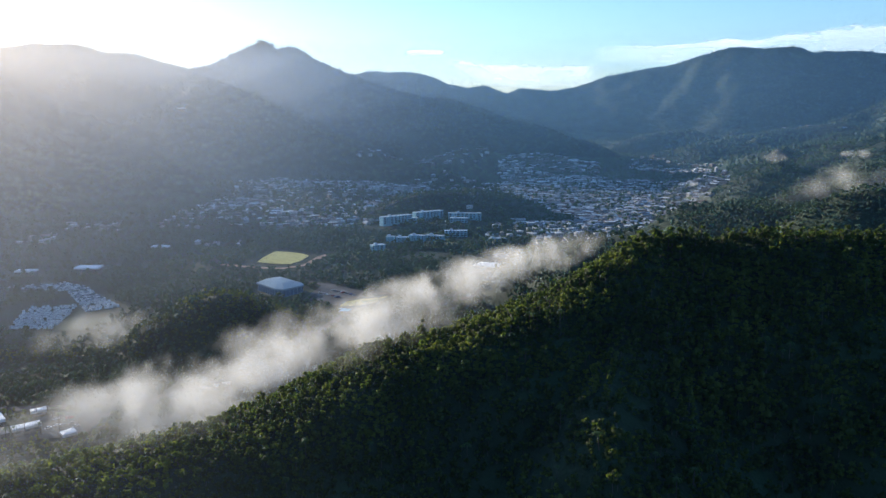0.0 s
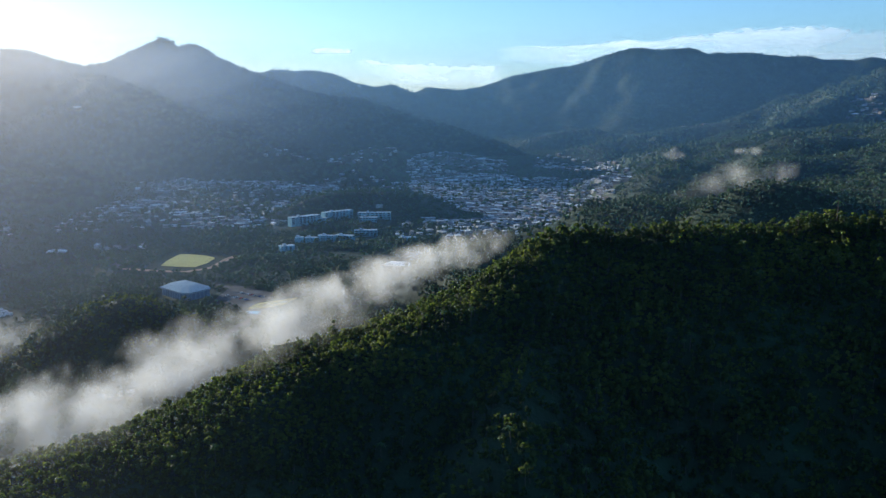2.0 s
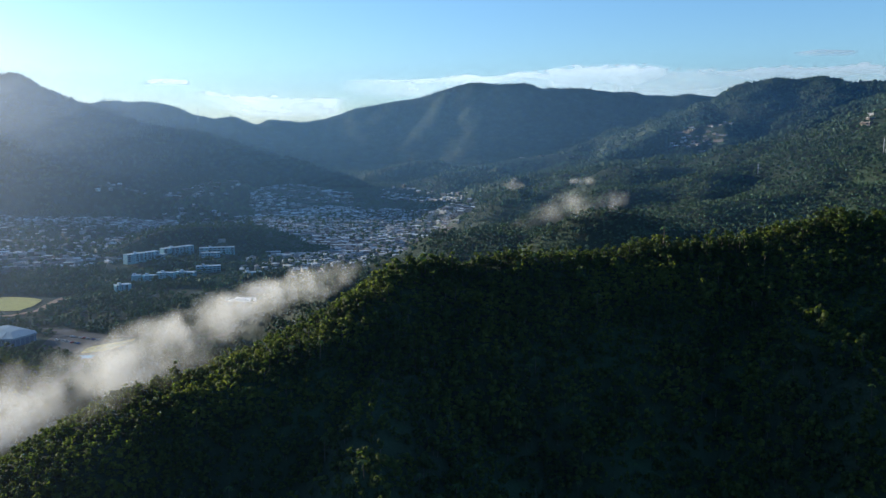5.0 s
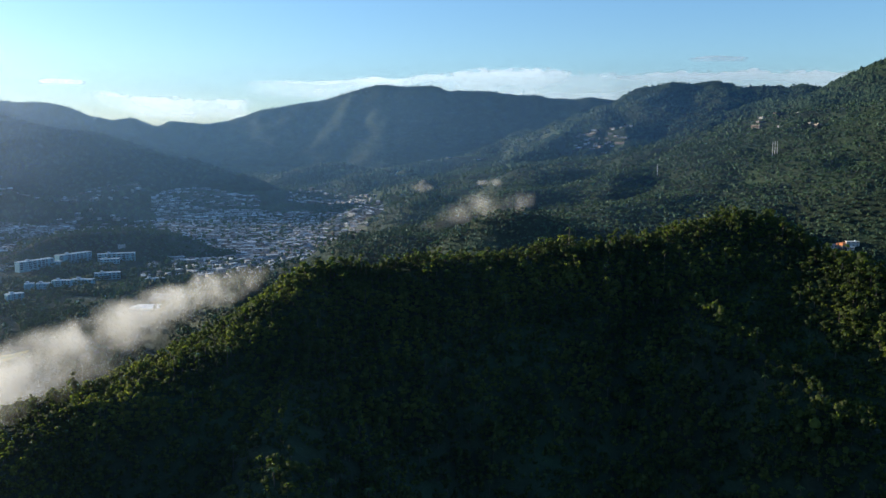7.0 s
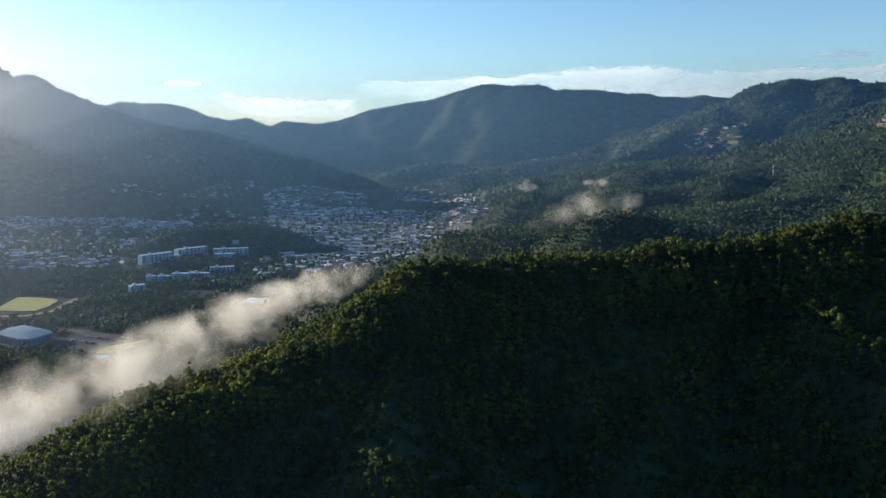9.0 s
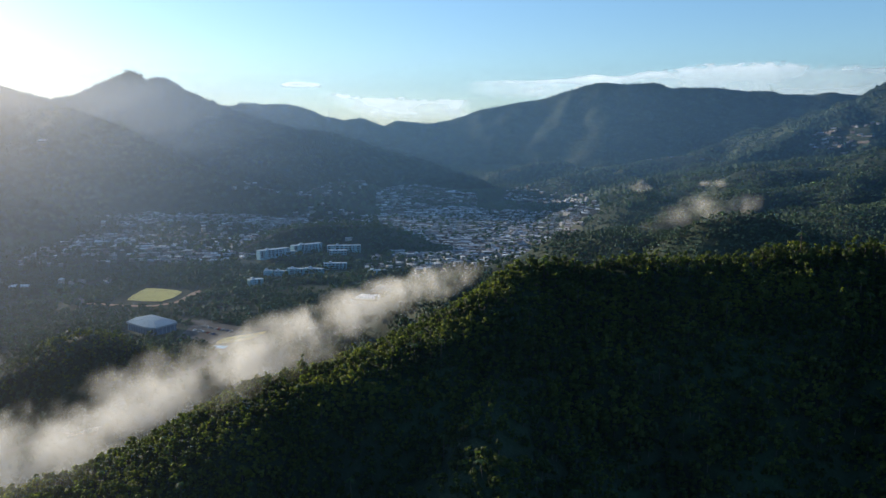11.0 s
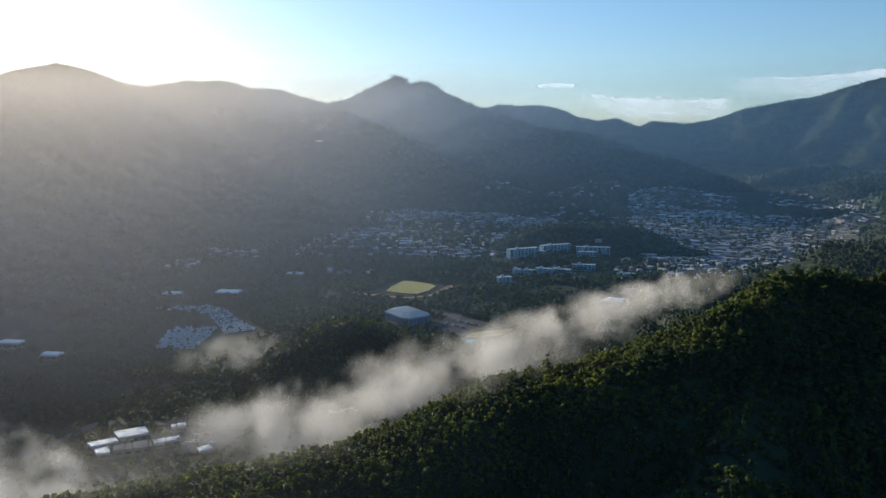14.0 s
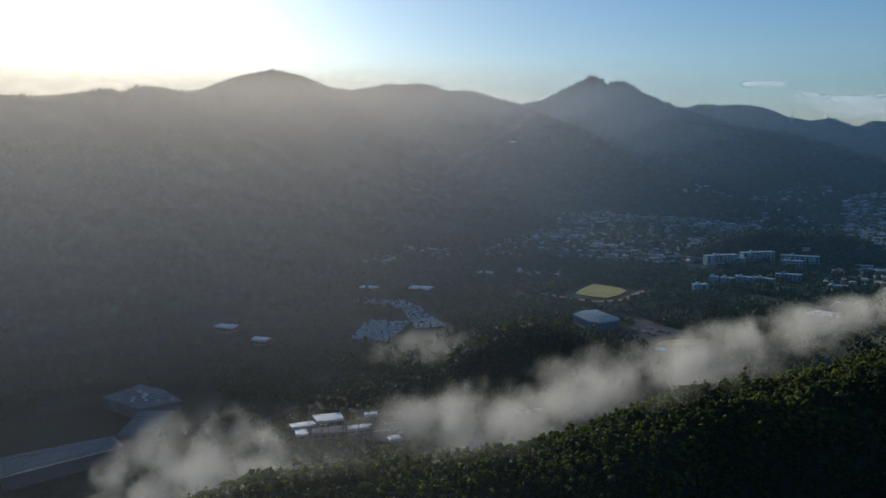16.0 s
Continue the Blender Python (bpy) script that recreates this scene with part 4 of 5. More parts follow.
def tri_mesh(name, v, f, mats, m):
    """Quads with a doubled last corner become triangles."""
    quad = f[:, 2] != f[:, 3]
    t = np.concatenate([f[:, :3], f[quad][:, [0, 2, 3]]])
    return raw_mesh(name, v, t, mats, np.concatenate([m, m[quad]]))


town = new("town_houses", tri_mesh("town_houses", np.concatenate(vs), np.concatenate(fs), [M_WALL, M_ROOF, M_GLASS], np.concatenate(ms)))
tagged(town, "crowded pale concrete houses of the town filling the valley", "houses", kind="stuff")


def slab_block(name, a, b, depth, base, tall, storeys, label, mat=M_APT, bays=8, group="", roofing=None):
    """A long block between two ground corners, with window bands on both long sides."""
    a, b = Vector((*a, 0)), Vector((*b, 0))
    long = (b - a).length
    mid = (a + b) / 2
    ob = empty(name, Matrix.LocRotScale((mid.x, mid.y, base), Euler((0, 0, math.atan2(b.y - a.y, b.x - a.x))), None), label, "apartment building", group)
    wall = part("wall", boxed(0, depth / 2, -3, long, depth, tall + 3), mat, ob)
    roof = bmesh.new()
    box(roof, 0, depth / 2, tall, long + 0.6, depth + 0.6, 0.4)
    box(roof, -long * 0.2, depth / 2, tall + 0.4, 4, 4, 2.4)
    part("roof", roof, roofing or M_APT_TRIM, ob)
    step = tall / storeys
    wide = long / bays
    glass = bpy.data.meshes.new("window")
    g = boxed(0, 0, 0, wide * 0.62, 0.3, step * 0.5)
    g.to_mesh(glass)
    g.free()
    glass.materials.append(M_GLASS)
    for s in range(storeys):
        for k in range(bays):
            x = (k + 0.5 - bays / 2) * wide
            share("window", glass, wall, Matrix.Translation((x, -0.03, s * step + step * 0.28)))
        part("gallery", boxed(0, -0.7, s * step + step * 0.02, long, 1.4, 0.18), M_APT_TRIM, ob)
    for k in range(3):
        part("stair_tower", boxed((k - 1) * long * 0.33, -0.9, -2, 2.4, 2.2, tall + 2.5), M_APT, ob)
    return ob


slab_block("apartment_building", (-64, 1335), (-19, 1368), 11, 15, 11.5, 4, "pale blue four-storey apartment block seen lengthwise", group="apartment blocks")
slab_block("apartment_building", (-12, 1380), (34, 1412), 11, 15, 13, 5, "pale blue five-storey apartment block with stair towers", group="apartment blocks")
slab_block("apartment_building", (42, 1396), (97, 1393), 11, 15.5, 9.5, 3, "long pale blue apartment block with stair towers", group="apartment blocks")
for a, b, t in (((-70, 1150), (-52, 1158), 8), ((-55, 1228), (-44, 1226), 8), ((-41, 1230), (-24, 1226), 7), ((-22, 1244), (1, 1236), 8),
                ((2, 1252), (28, 1238), 7), ((33, 1280), (68, 1280), 9), ((94, 1210), (122, 1216), 5), ((-30, 1360), (-8, 1366), 7), ((44, 1362), (72, 1360), 7)):
    slab_block("school_block", a, b, 10, hz((a[0] + b[0]) / 2, (a[1] + b[1]) / 2) + 0.3, t, 2 if t < 8 else 3,
               "low white walk-up block among the trees", M_APT, 6, "walk-up blocks")


def hall(name, outline, base, tall, rise, label, roofing, category, windows=True, walling=None):
    """A hall over a plan outline with a shallow hipped roof, a fascia and wall openings."""
    cx, cy = sum(p[0] for p in outline) / len(outline), sum(p[1] for p in outline) / len(outline)
    loc = [(x - cx, y - cy) for x, y in outline]
    ob = empty(name, Matrix.Translation((cx, cy, base)), label, category)
    wall = part("wall", prism(bmesh.new(), [(x * 0.95, y * 0.95) for x, y in loc], -3, tall), walling or M_WALL, ob)
    part("fascia", prism(bmesh.new(), loc, tall - 1.6, tall), roofing, ob)
    bm = bmesh.new()
    low = [bm.verts.new((x, y, tall + 0.02)) for x, y in loc]
    high = [bm.verts.new((x * 0.35, y * 0.35, tall + rise)) for x, y in loc]
    n = len(loc)
    bm.faces.new(high)
    for i in range(n):
        bm.faces.new((low[i], low[(i + 1) % n], high[(i + 1) % n], high[i]))
    bmesh.ops.recalc_face_normals(bm, faces=bm.faces)
    roof = part("roof", bm, roofing, ob)
    for i in range(n):
        a, b = Vector(loc[i]), Vector(loc[(i + 1) % n])
        side = b - a
        k = int(side.length / 5.0)
        if windows:
            for j in range(k):
                m = (a + side * (j + 0.5) / k) * 0.955
                w = part("window", boxed(0, 0, tall * 0.35, 3.0, 0.3, tall * 0.33), M_GLASS, wall)
                w.matrix_basis = Matrix.Translation((m.x, m.y, 0)) @ Matrix.Rotation(math.atan2(side.y, side.x), 4, "Z")
        if name == "sports_arena":
            for j in range(k):
                p = (a + side * (j + 0.5) / k) * 0.962
                pier = part("pier", boxed(0, 0, -1, 0.5, 0.5, tall - 0.8), M_ROOF_BLUE, wall, "pale blue wall rib")
                pier.matrix_basis = Matrix.Translation((p.x, p.y, 0)) @ Matrix.Rotation(math.atan2(side.y, side.x), 4, "Z")
        hip_a, hip_b = Vector((a.x, a.y, tall + 0.05)), Vector((a.x * 0.35, a.y * 0.35, tall + rise + 0.03))
        part("ridge_cap", rod(bmesh.new(), hip_a, hip_b, 0.18, 0.18, 4), roofing, roof)
    if name == "factory_wing":
        a, b = Vector(loc[0]), Vector(loc[1])
        c, d = Vector(loc[-1]), Vector(loc[2])
        for j in range(1, 9):
            p, q = a.lerp(b, j / 9) * 0.94, c.lerp(d, j / 9) * 0.94
            part("roof_seam", rod(bmesh.new(), (p.x, p.y, tall + rise * 0.9), (q.x, q.y, tall + rise * 0.9), 0.3, 0.3, 4), M_METAL, roof, "raised pale roof seam")
    return ob


hall("sports_arena", [(-184, 912), (-177, 934), (-164, 946), (-134, 910), (-130, 899), (-148, 876), (-158, 880)], hz(-157, 908), 8.6, 2.4,
     "wide sports arena with a pale blue hipped roof", M_ROOF_BLUE, "arena", False, M_ARENA)
hall("factory_hall", [(59, 1006), (90, 990), (104, 1012), (72, 1026)], hz(80, 1008) + 1, 8, 1.0, "flat white-roofed factory hall half hidden by mist", M_ROOF_WHITE, "warehouse")
hall("factory_hall", [(84, 1040), (112, 1036), (124, 1076), (96, 1082)], hz(104, 1060) + 1, 9, 1.0, "grey-roofed factory hall behind the mist", M_ROOF_GREY, "warehouse")
hall("warehouse", [(-297, 492), (-284, 504), (-278, 498), (-290, 486)], -1, 6, 0.18, "long warehouse wing under a bright white roof", M_ROOF_WHITE, "warehouse")
hall("warehouse", [(-290, 513), (-274, 526), (-265, 514), (-280, 502)], -1, 6.5, 0.18, "broad warehouse under a bright white roof", M_ROOF_WHITE, "warehouse")
hall("warehouse", [(-288, 485), (-281, 491), (-275, 481), (-282, 477)], -1, 5, 0.18, "small white-roofed store with palms in front", M_ROOF_WHITE, "warehouse")
hall("warehouse", [(-279, 493), (-260, 506), (-253, 494), (-274, 483)], -1, 5, 0.18, "long grey-roofed store shaded by palms", M_ROOF_GREY, "warehouse")
hall("warehouse", [(-258, 505), (-245, 516), (-241, 510), (-254, 499)], -1, 5, 0.18, "narrow white-roofed shed beside the warehouses", M_ROOF_WHITE, "warehouse")
hall("shed", [(-261, 538), (-253, 544), (-250, 538), (-258, 533)], -1, 4, 0.4, "small white-roofed shed behind the yard", M_ROOF_WHITE, "shed")
hall("shed", [(-225, 498), (-219, 505), (-214, 498), (-220, 492)], -1, 4, 0.4, "small pale shed at the edge of the yard", M_ROOF_WHITE, "shed")
hall("factory_wing", [(-456, 488), (-410, 474), (-393, 502), (-424, 520), (-452, 526)], -3.0, 11, 0.25, "large flat grey-roofed factory wing in shade", M_ROOF_GREY, "factory", False, M_ROOF_GREY)
hall("factory_wing", [(-408, 473), (-386, 424), (-368, 442), (-383, 480)], -3.0, 11, 0.25, "grey-roofed factory wing joining two halls", M_ROOF_GREY, "factory", False, M_ROOF_GREY)
hall("factory_wing", [(-426, 368), (-399, 343), (-367, 410), (-388, 424)], -3.0, 11, 0.25, "long grey sheet-roofed factory wing in shade", M_ROOF_GREY, "factory", False, M_ROOF_GREY)
for i in range(14):
    x, y = -455 + 60 * random.random(), 484 + 32 * random.random()
    if inside(np.array([[x, y]]), [(-450, 490), (-412, 480), (-398, 502), (-446, 520)])[0]:
        v = empty("roof_vent", Matrix.Translation((x, y, 8.4)), "white ventilation unit on the factory roof", "vent", "roof vents")
        part("housing", boxed(0, 0, -0.4, 2.2, 1.8, 1.6, 0.1), M_ROOF_WHITE, v)
        part("cap", boxed(0, 0, 1.2, 2.5, 2.1, 0.25), M_METAL, v)
for x, y, w, d, t, lab in ((-519, 739, 22, 12, 7, "lone white house on the shaded valley floor"), (-455, 704, 18, 11, 6, "lone pale house among dark trees"),
                           (-409, 1020, 30, 18, 8, "broad pale hall above the cemetery"), (-367, 1168, 24, 10, 7, "long white house beside the western woods"),
                           (-625, 2232, 20, 10, 6, "white house on the mountain spur"), (-480, 1010, 24, 12, 6, "pale roofed sheds by the cemetery")):
    hall("hall_house", [(x - w / 2, y - d / 2), (x + w / 2, y - d / 2), (x + w / 2, y + d / 2), (x - w / 2, y + d / 2)], hz(x, y) + 0.3, t, 1.2, lab, M_ROOF_WHITE, "house")

# ---- sports ground ----
draped("playing_field", [(-218, 1072), (-168, 1058), (-150, 1128), (-208, 1166)], M_FIELD, "yellow-green sunlit playing field", "field", 24, 0.9, 4, 0.4)
draped("meadow", [(-278, 1098), (-218, 1108), (-200, 1225), (-278, 1228)], M_GRASS, "rough green meadow behind the playing field", "meadow", 12, 0.4, 12)
strip("running_path", FIELD_PATH, 9, M_CLAY, "pale clay path curving round the playing field")
draped("small_field", [(-88, 826), (-52, 838), (-36, 878), (-78, 852)], M_FIELD_MISTED, "dry yellow practice field beside the mist", "field", 14, 0.9, 5, 0.5)
draped("parking_lot", [(-126, 862), (-88, 832), (-58, 894), (-112, 950)], M_ASPHALT, "grey asphalt car park beside the arena", "parking lot", 12, 0.7, 3)
draped("parking_lot", [(-252, 492), (-212, 500), (-208, 540), (-250, 536)], M_ASPHALT, "grey yard beside the warehouses", "yard", 8, 0.6, 2)
draped("swimming_pool", [(-87, 809), (-73, 806), (-71, 818), (-85, 821)], M_POOL, "blue swimming pool basin", "pool", 4, 1.0)
draped("meadow", [(-350, 752), (-275, 742), (-272, 800), (-352, 800)], M_GRASS, "open rough meadow on the valley floor", "meadow", 12, 0.5, 14)
strip("road", ARENA_ROAD, 8, M_ASPHALT, "grey valley road past the arena")
strip("road", FIELD_LANE, 7, M_ASPHALT, "grey lane beside the small field")
strip("road", [(-330, 460), (-320, 545), (-240, 552), (-190, 560), (-120, 640), (-75, 795)], 8, M_ASPHALT, "grey road behind the warehouses")
strip("road", [(250, 1330), (330, 1500), (380, 1700), (450, 2000)], 9, M_ASPHALT, "main street through the town")
strip("road", [(-258, 1062), (-300, 1150), (-270, 1320), (-150, 1400), (0, 1500), (250, 1480)], 8, M_ASPHALT, "grey road into the town")

for name, (quad, n) in QUARTERS.items():
    if n >= 100 and name not in ("scattered", "foot"):
        draped("pavement", quad, M_YARDS, "streets, yards and gardens between the houses of the town", "town ground", 40, 0.45, 16)

# ---- cemetery ----
tomb_kinds = []
for i in range(4):
    rr_ = random.Random(i)
    bm = bmesh.new()
    w, d, h = rr_.uniform(1.4, 2.2), rr_.uniform(2.4, 3.2), rr_.uniform(0.9, 2.4)
    box(bm, 0, 0, -0.8, w + 0.4, d + 0.4, 1.0)
    box(bm, 0, 0, 0.2, w, d, h)
    box(bm, 0, 0, h + 0.2, w + 0.25, d + 0.25, 0.16)
    me = bpy.data.meshes.new("tomb")
    bm.to_mesh(me)
    bm.free()
    me.materials.append(M_TOMB)
    tomb_kinds.append(me)
rng = np.random.default_rng(53)
tombs = []
for quad, nu, nv in (([(-380, 757), (-338, 753), (-353, 849), (-401, 836)], 13, 24), ([(-336, 821), (-309, 842), (-368, 918), (-390, 911)], 11, 24),
                     ([(-474, 934), (-398, 917), (-373, 931), (-411, 963)], 20, 8)):
    for a in range(nu):
        for b in range(nv):
            if rng.random() < 0.55:
                x, y = bilinear(quad, (a + 0.5 + rng.uniform(-0.2, 0.2)) / nu, (b + 0.5 + rng.uniform(-0.25, 0.25)) / nv)
                tombs.append((x, y, math.atan2(quad[1][1] - quad[0][1], quad[1][0] - quad[0][0]) + rng.normal() * 0.08, int(rng.integers(0, 4))))
tombs.sort(key=lambda q: math.hypot(q[0], q[1]))
tx = height(np.array([q[0] for q in tombs]), np.array([q[1] for q in tombs])) + 0.3
vs, fs, base = [], [], 0
for i, (x, y, turn, k) in enumerate(tombs):
    if i < 240:
        tb = new("tomb", tomb_kinds[k])
        tb.matrix_basis = Matrix.LocRotScale((x, y, tx[i]), Euler((0, 0, turn)), None)
        tagged(tb, "whitewashed stone tomb in the valley cemetery", "tomb", "tombs of the cemetery")
    else:
        v, f = mesh_arrays(tomb_kinds[k])
        c, s = math.cos(turn), math.sin(turn)
        vs.append(np.stack([v[:, 0] * c - v[:, 1] * s + x, v[:, 0] * s + v[:, 1] * c + y, v[:, 2] + tx[i]], 1))
        fs.append(f + base)
        base += len(v)
tagged(new("cemetery_tombs", raw_mesh("cemetery_tombs", np.concatenate(vs), np.concatenate(fs), [M_TOMB])), "close rows of whitewashed tombs", "tombs", kind="stuff")


# ---- cars ----
CAR_PAINT = [material("car_paint_" + n, [c, tuple(min(1, 1.25 * v) for v in c)], 0.5, rough=0.25) for n, c in
             (("white", (0.7, 0.7, 0.7)), ("silver", (0.4, 0.42, 0.44)), ("red", (0.35, 0.03, 0.03)), ("blue", (0.04, 0.08, 0.25)))]


def car(x, y, turn, k):
    """A parked saloon car: body, glazed cabin, four wheels, lamps."""
    ob = empty("car", Matrix.LocRotScale((x, y, hz(x, y) + 0.75), Euler((0, 0, turn)), None),
               ("white", "silver", "dark red", "dark blue")[k] + " saloon car parked on the grey asphalt", "car", "parked cars")
    bm = bmesh.new()
    box(bm, 0, 0, 0.32, 4.3, 1.75, 0.55, 0.12)
    body = part("body", bm, CAR_PAINT[k], ob)
    bm = bmesh.new()
    low = [(-1.6, -0.78), (1.1, -0.78), (1.1, 0.78), (-1.6, 0.78)]
    high = [(-1.1, -0.62), (0.5, -0.62), (0.5, 0.62), (-1.1, 0.62)]
    a = [bm.verts.new((px, py, 0.86)) for px, py in low]
    b = [bm.verts.new((px, py, 1.42)) for px, py in high]
    for i in range(4):
        bm.faces.new((a[i], a[(i + 1) % 4], b[(i + 1) % 4], b[i]))
    part("cabin", bm, M_GLASS, body)
    part("roof", boxed(-0.3, 0, 1.4, 1.7, 1.28, 0.05, 0.02), CAR_PAINT[k], body)
    for wx in (-1.35, 1.35):
        for wy in (-0.8, 0.8):
            w = part("wheel", rod(bmesh.new(), (0, -0.1, 0), (0, 0.1, 0), 0.32, 0.32, 10), M_GLASS, ob)
            w.matrix_basis = Matrix.Translation((wx, wy, 0.32))
    return ob


for i, (x, y) in enumerate([(-100 + 3.2 * j, 905 - 3.0 * j) for j in range(9) if j not in (2, 6)] + [(-112 + 3.1 * j, 893 - 3.2 * j) for j in range(8) if j not in (1, 4)]
                           + [(-238, 512), (-234, 516), (-226, 520), (-222, 515), (-232, 530), (-240, 528)]):
    car(x, y, 0.85 + 0.1 * math.sin(i * 2.1), (0, 1, 0, 2, 1, 3, 0)[i % 7])


# ---- pylons and masts ----
def pole_group(x, y, tall, xs, label, name="power_pylon"):
    """Upright poles with crossarms."""
    ob = empty(name, Matrix.Translation((x, y, hz(x, y) - 0.5)), label, "pylon", "power line pylons")
    for dx in xs:
        part("pole", rod(bmesh.new(), (dx, 0, -2), (dx, 0, tall), 0.75, 0.45, 8), M_METAL, ob)
    if len(xs) > 1:
        part("crossarm", boxed((xs[0] + xs[-1]) / 2, 0, tall * 0.86, xs[-1] - xs[0] + 3, 0.5, 0.5), M_METAL, ob)
    else:
        for h in (0.7, 0.82, 0.94):
            part("crossarm", boxed(0, 0, tall * h, 5, 0.35, 0.35), M_METAL, ob)
    for dx in xs:
        part("insulator", rod(bmesh.new(), (dx, 0, tall), (dx, 0, tall + 1.4), 0.2, 0.12, 6), M_METAL, ob)
    return ob


pole_group(1067, 1043, 22, (-5, 0, 5), "three tall pale poles of a power line on the slope")
pole_group(940, 1182, 18, (0,), "single steel power pylon among trees")
pole_group(780, 1372, 16, (-1.8, 1.8), "twin-pole power pylon above the woods")
mast_x, mast_y = 4150 * math.sin(radians(1.97)), 4150 * math.cos(radians(1.97))
mast = empty("radio_mast", Matrix.Translation((mast_x, mast_y, hz(mast_x, mast_y) - 1)), "slender steel radio mast on the far ridge", "mast")
for k in range(3):
    q = 2.09 * k
    part("leg", rod(bmesh.new(), (5 * math.cos(q), 5 * math.sin(q), 0), (0.6 * math.cos(q), 0.6 * math.sin(q), 58), 0.9, 0.6, 5), M_METAL, mast)
for h in (8, 18, 28, 38, 48):
    part("brace", boxed(0, 0, h, 9 - h * 0.14, 9 - h * 0.14, 0.7), M_METAL, mast)
# orange-roofed kiosk by the eastern road
hall("kiosk", [(795, 671), (807, 671), (807, 680), (795, 680)], hz(801, 676) + 1.0, 4, 1.2, "building with a bright orange roof on the eastern slope", M_ORANGE, "house")
# long white shed roof behind the near ridge
hall("shed", [(-157, 575), (-139, 584), (-141, 588), (-159, 579)], hz(-148, 581) + 0.5, 4, 0.4, "narrow white-roofed shed behind the wooded ridge", M_ROOF_WHITE, "shed")
# palms in front of the warehouses
palm_meshes = [(raw_mesh("fronds", c[0], c[1], [M_PALM]), raw_mesh("trunk", t[0], t[1], [M_BARK])) for c, t in PALM_KINDS]
for i, (x, y) in enumerate(((-272, 477), (-266, 483), (-262, 486), (-254, 490), (-249, 492), (-246, 498), (-238, 502), (-284, 532), (-276, 538), (-266, 540), (-290, 540),
                            (-252, 528), (-244, 532), (-236, 526), (-228, 505), (-222, 520), (-232, 540))):
    k = i % 3
    s = 0.85 + 0.3 * random.random()
    p = empty("palm_tree", Matrix.LocRotScale((x, y, hz(x, y)), Euler((0, 0, i * 1.3)), (s, s, s)), "tall slim coconut palm beside the warehouses", "palm", "palms by the warehouses")
    share("fronds", palm_meshes[k][0], p)
    share("trunk", palm_meshes[k][1], p)


# ---- aerial haze: added see-through sheets curved round the eye, one behind the other ----
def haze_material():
    """Veil colour for the haze sheets; each sheet carries its density and its sunward warm tint."""
    m = bpy.data.materials.new("haze_sheet")
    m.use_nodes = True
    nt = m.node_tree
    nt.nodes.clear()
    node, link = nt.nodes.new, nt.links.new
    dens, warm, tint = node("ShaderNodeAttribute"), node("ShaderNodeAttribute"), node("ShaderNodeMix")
    dens.attribute_name, warm.attribute_name = "amount", "sun_warmth"
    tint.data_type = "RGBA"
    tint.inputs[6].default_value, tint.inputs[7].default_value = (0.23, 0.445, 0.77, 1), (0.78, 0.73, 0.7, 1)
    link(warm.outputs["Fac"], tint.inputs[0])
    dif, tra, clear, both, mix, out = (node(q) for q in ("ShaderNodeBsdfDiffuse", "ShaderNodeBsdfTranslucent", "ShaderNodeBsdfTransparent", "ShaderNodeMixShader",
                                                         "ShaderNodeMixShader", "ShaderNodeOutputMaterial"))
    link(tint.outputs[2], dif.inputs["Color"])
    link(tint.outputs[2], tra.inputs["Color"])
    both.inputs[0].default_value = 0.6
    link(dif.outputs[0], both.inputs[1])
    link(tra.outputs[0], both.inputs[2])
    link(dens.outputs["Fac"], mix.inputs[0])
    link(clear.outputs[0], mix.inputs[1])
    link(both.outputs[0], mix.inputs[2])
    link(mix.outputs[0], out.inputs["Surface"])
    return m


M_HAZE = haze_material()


# share of density kept low down, thinned to darken the shaded air
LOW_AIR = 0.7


def ease(v):
    v = np.clip(v, 0, 1)
    return v * v * (3 - 2 * v)


